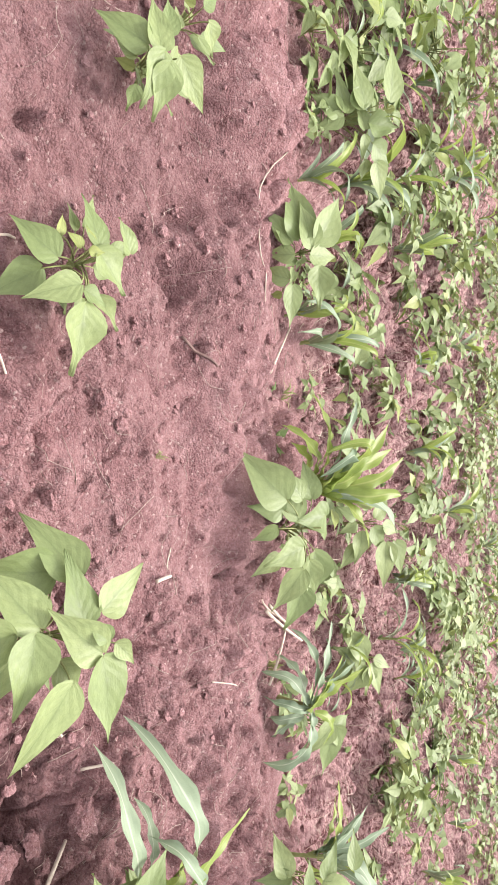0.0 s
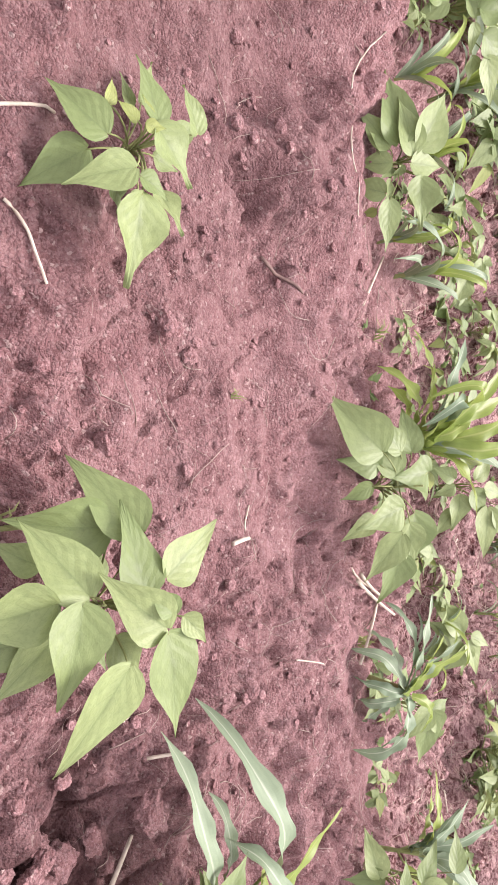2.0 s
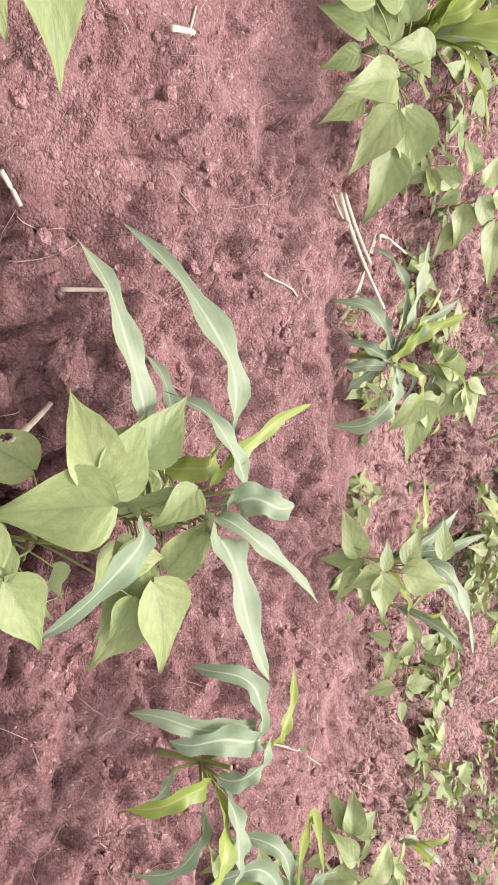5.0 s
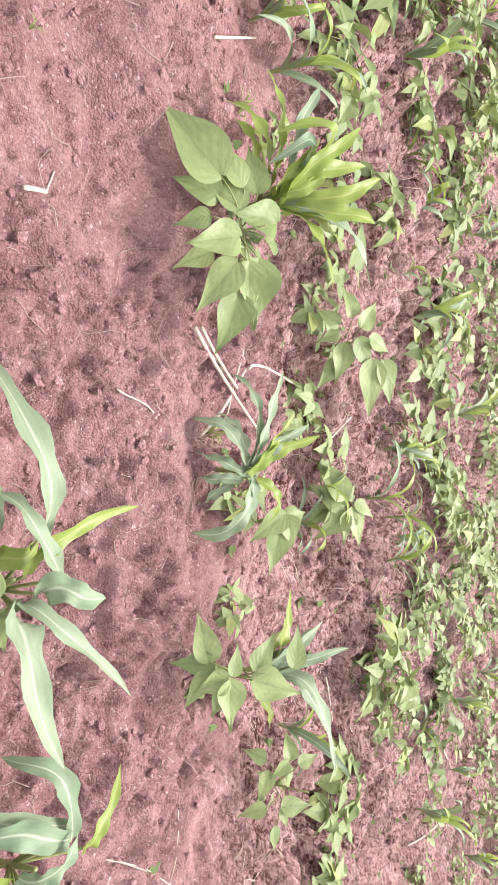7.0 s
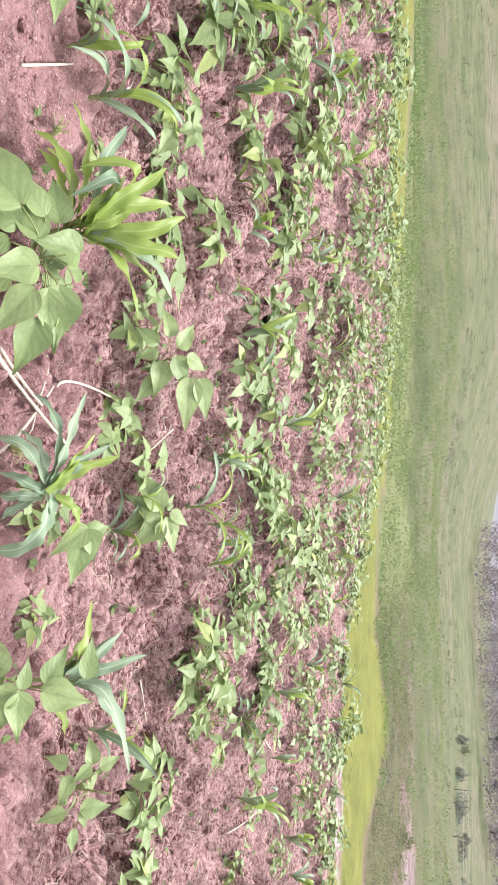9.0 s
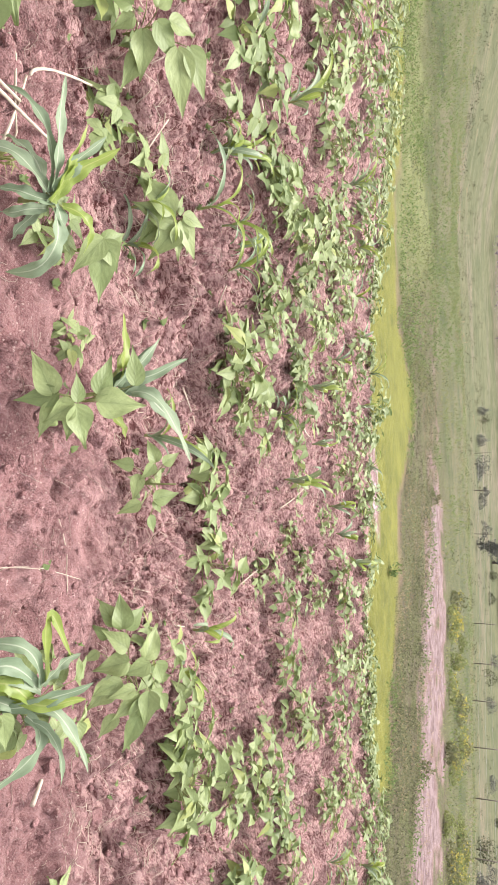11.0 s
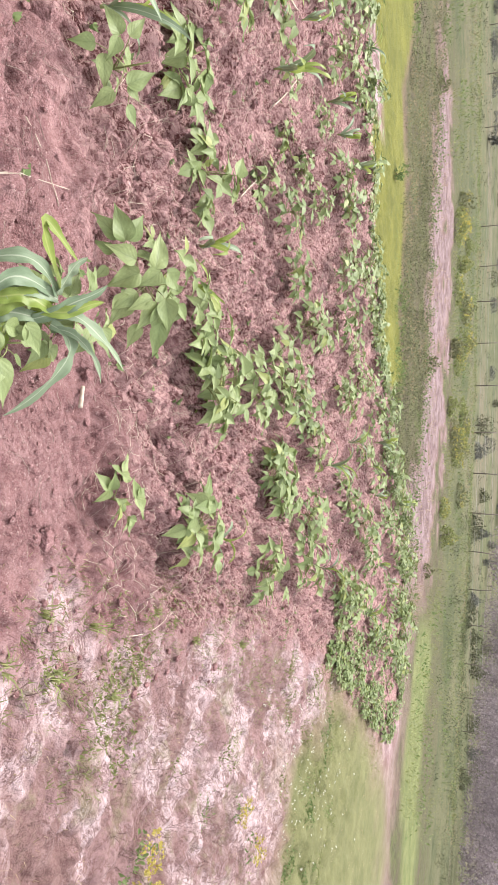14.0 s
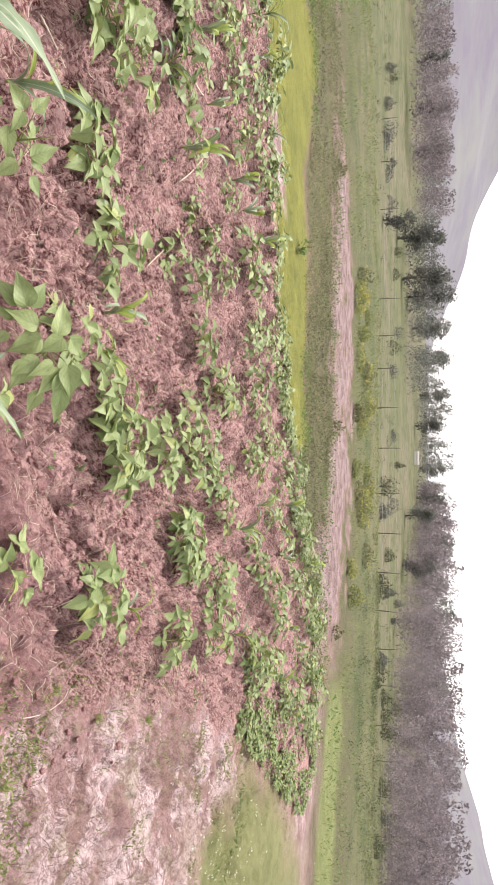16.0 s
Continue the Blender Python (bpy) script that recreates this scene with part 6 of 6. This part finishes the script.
def bush(th, rad, wide, tall, mat, label, seed, flowers=0, leaf=0.06, pieces=160):
    r = random.Random(seed)
    root = new("bush")
    s = Soup()
    clump_into(s, 0, 0, 0.05 * tall, r, pieces, wide, tall, leaf)
    part_of(root, "foliage", s.mesh("foliage", mat, flat=True))
    for i in range(3):
        a = r.uniform(0, 6.28)
        t = Soup().add(*tube(arc((0, 0, -0.05), (0.3 * wide * math.cos(a), 0.3 * wide * math.sin(a), tall * r.uniform(0.5, 0.8)), 0, 3), 0.02 * tall, 0.008 * tall, 4))
        part_of(root, "stem", t.mesh("stem", BARK))
    if flowers:
        f = Soup()
        for i in range(flowers):
            a, d = r.uniform(0, 6.28), 0.5 * wide * math.sqrt(r.random())
            clump_into(f, d * math.cos(a), d * math.sin(a), tall * (0.55 + 0.5 * r.random()) * (1.1 - d / wide), r, 3, 0.12 * wide, 0.08 * wide, 0.035 * wide)
        tagged(part_of(root, "blossom", f.mesh("blossom", FLOWER, flat=True), None, "yellow blossoms"), kind="stuff")
    return plant_at(tagged(root, label, "bush", "bushes"), th, rad, 1.0, r.uniform(0, 360))


bush(14.8, 10.6, 0.28, 0.26, WEED, "small spiky dark green bush at the field edge", 301, 0, 0.04, 50)
bush(28.5, 11.8, 0.26, 0.22, WEED, "small spiky green bush on the grass strip", 302, 0, 0.04, 45)
bush(22.8, 18.6, 0.36, 0.26, SHRUB, "low dark bush at the start of the track", 303, 0, 0.04, 90)
bush(43.6, 16.0, 0.38, 0.28, SHRUB, "low green bush beside the dirt track", 304, 0, 0.04, 90)
bush(60.8, 16.6, 0.36, 0.28, SHRUB, "low dark green bush at the end of the track", 305, 0, 0.04, 90)
for n in range(26):
    th = fr.choice((fr.uniform(30, 44), fr.uniform(40, 60), fr.uniform(46, 52)))
    bush(th, far_at(th) + fr.uniform(0.8, 8.0), fr.uniform(0.5, 1.2), fr.uniform(0.22, 0.5), GRASS if n % 3 else SHRUB, "leafy green bush with yellow blossom beyond the track", 320 + n, fr.choice((0, 14, 26)), 0.05, 220)
for n in range(34):
    th, rad = fr.uniform(14, 78), fr.uniform(45, 120)
    bush(th, rad, fr.uniform(1.0, 2.4), fr.uniform(0.8, 1.9), DARK_SHRUB if n % 2 else TREE_LEAF, "rounded dark bush standing in the pasture", 360 + n, 0, 0.085, 420)


def fence_post(th, rad, tall, seed):
    r = random.Random(seed)
    line = [(0, 0, -0.3), (r.uniform(-0.04, 0.04), r.uniform(-0.04, 0.04), 0.5 * tall), (r.uniform(-0.1, 0.1), r.uniform(-0.1, 0.1), tall)]
    ob = tagged(new("fence_post", Soup().add(*tube(line, 0.042, 0.034, 7)).mesh("fence_post", POST_WOOD)), "weathered grey wooden fence post in the pasture", "fence post", "pasture fence posts")
    return plant_at(ob, th, rad)


POSTS = [(33, 66, 1.9), (36, 63, 1.8), (38.7, 60, 1.8), (42, 58, 1.8), (45.4, 56, 1.9), (49.2, 54, 1.8), (52.5, 50, 1.8), (55.7, 47, 1.9), (58.8, 48, 1.8), (61.8, 52, 1.8), (64.6, 58, 1.8),
         (67.5, 64, 1.9), (70, 66, 1.8), (72.4, 68, 1.8), (75, 70, 1.8), (22.5, 75, 1.8), (19.5, 80, 1.8), (26, 72, 1.8)]
for n, (th, rad, tall) in enumerate(POSTS):
    fence_post(th, rad, tall, 400 + n)
ordered = sorted(POSTS)
for k in range(3):
    for (t0, r0, _), (t1, r1, _) in zip(ordered, ordered[1:]):
        a, b = polar(t0, r0), polar(t1, r1)
        s = Soup().add(*tube(arc((*a, soil_z(*a) + 0.5 + 0.5 * k), (*b, soil_z(*b) + 0.5 + 0.5 * k), -0.05, 4), 0.008, 0.008, 3))
        tagged(new("fence_wire", s.mesh("fence_wire", WIRE)), "thin grey wire strung between the fence posts", "wire", "fence wires")


def byre():
    """A long low whitewashed building far down the valley."""
    root = new("farm_shed")
    bm = bmesh.new()
    bmesh.ops.create_cube(bm, size=1.0)
    for v in bm.verts:
        v.co = Vector((v.co.x * 5.4, v.co.y * 3.0, (v.co.z + 0.5) * 1.3 - 0.2))
    bmesh.ops.bevel(bm, geom=bm.edges[:], offset=0.03, segments=1, affect="EDGES")
    me = bpy.data.meshes.new("wall")
    bm.to_mesh(me), bm.free()
    me.materials.append(WHITEWASH)
    part_of(root, "wall", me)
    s = Soup()
    for z0 in (0.0, 0.06):
        s.add([(-2.9, -1.8, 1.08 + z0), (2.9, -1.8, 1.08 + z0), (2.9, 0, 1.75 + z0), (-2.9, 0, 1.75 + z0), (2.9, 1.8, 1.08 + z0), (-2.9, 1.8, 1.08 + z0)], [(0, 1, 2, 3), (3, 2, 4, 5)])
    part_of(root, "roof", s.mesh("roof", ROOF, flat=True), None, "low grey sheet roof")
    return plant_at(tagged(root, "long low whitewashed shed far down the valley", "shed"), 46.2, 200, 0.72, -46)


byre()

# ---- flowering weeds by the trodden ground ----
for n, (x, y, w) in enumerate([(4.6, 0.75, 0.22), (4.9, 0.55, 0.2), (6.6, 1.35, 0.22), (7.0, 1.15, 0.24), (4.4, 0.5, 0.2)]):
    r = random.Random(500 + n)
    root = new("flowering_weed")
    s, f = Soup(), Soup()
    clump_into(s, 0, 0, 0.01, r, 34, w, 0.5 * w, 0.016)
    for i in range(42):
        a, d = r.uniform(0, 6.28), 0.5 * w * math.sqrt(r.random())
        clump_into(f, d * math.cos(a), d * math.sin(a), w * (0.35 + 0.25 * r.random()), r, 4, 0.03, 0.02, 0.011)
    part_of(root, "foliage", s.mesh("foliage", WEED, flat=True))
    tagged(part_of(root, "blossom", f.mesh("blossom", FLOWER, flat=True), None, "yellow blossoms"), kind="stuff")
    stand(tagged(root, "low weed with yellow blossoms on pale trodden ground", "weed", "flowering weeds"), x, y)
twiggy = Soup()
for n in range(380):
    x, y = fr.gauss(5.4, 1.0), fr.gauss(0.95, 0.45)
    if depth_at(x, y) > -0.1:
        continue
    z, a, h = soil_z(x, y), fr.uniform(0, 6.28), fr.uniform(0.03, 0.10)
    lean = (x + 0.7 * h * math.cos(a), y + 0.7 * h * math.sin(a), z + h)
    twiggy.add(*tube(arc((x, y, z - 0.01), lean, 0.01, 3), 0.0015, 0.0008, 3))
    b = a + fr.uniform(-1, 1)
    twiggy.add(*tube(arc((0.5 * (x + lean[0]), 0.5 * (y + lean[1]), z + 0.55 * h), (x + 0.9 * h * math.cos(b), y + 0.9 * h * math.sin(b), z + 0.9 * h), 0.0, 2), 0.0011, 0.0007, 3))
tagged(new("dry_stems", twiggy.mesh("dry_stems", TWIG)), "tangled dry reddish-brown stems on pale trodden ground", "weeds", kind="stuff")
daisies = Soup()
for n in range(150):
    x, y = fr.gauss(8.6, 1.0), fr.gauss(2.2, 0.5)
    clump_into(daisies, x, y, soil_z(x, y) + 0.03, fr, 3, 0.03, 0.02, 0.011)
tagged(new("white_daisies", daisies.mesh("white_daisies", WHITE_FLOWER, flat=True)), "tiny white flowers dotted in the short grass", "flowers", kind="stuff")
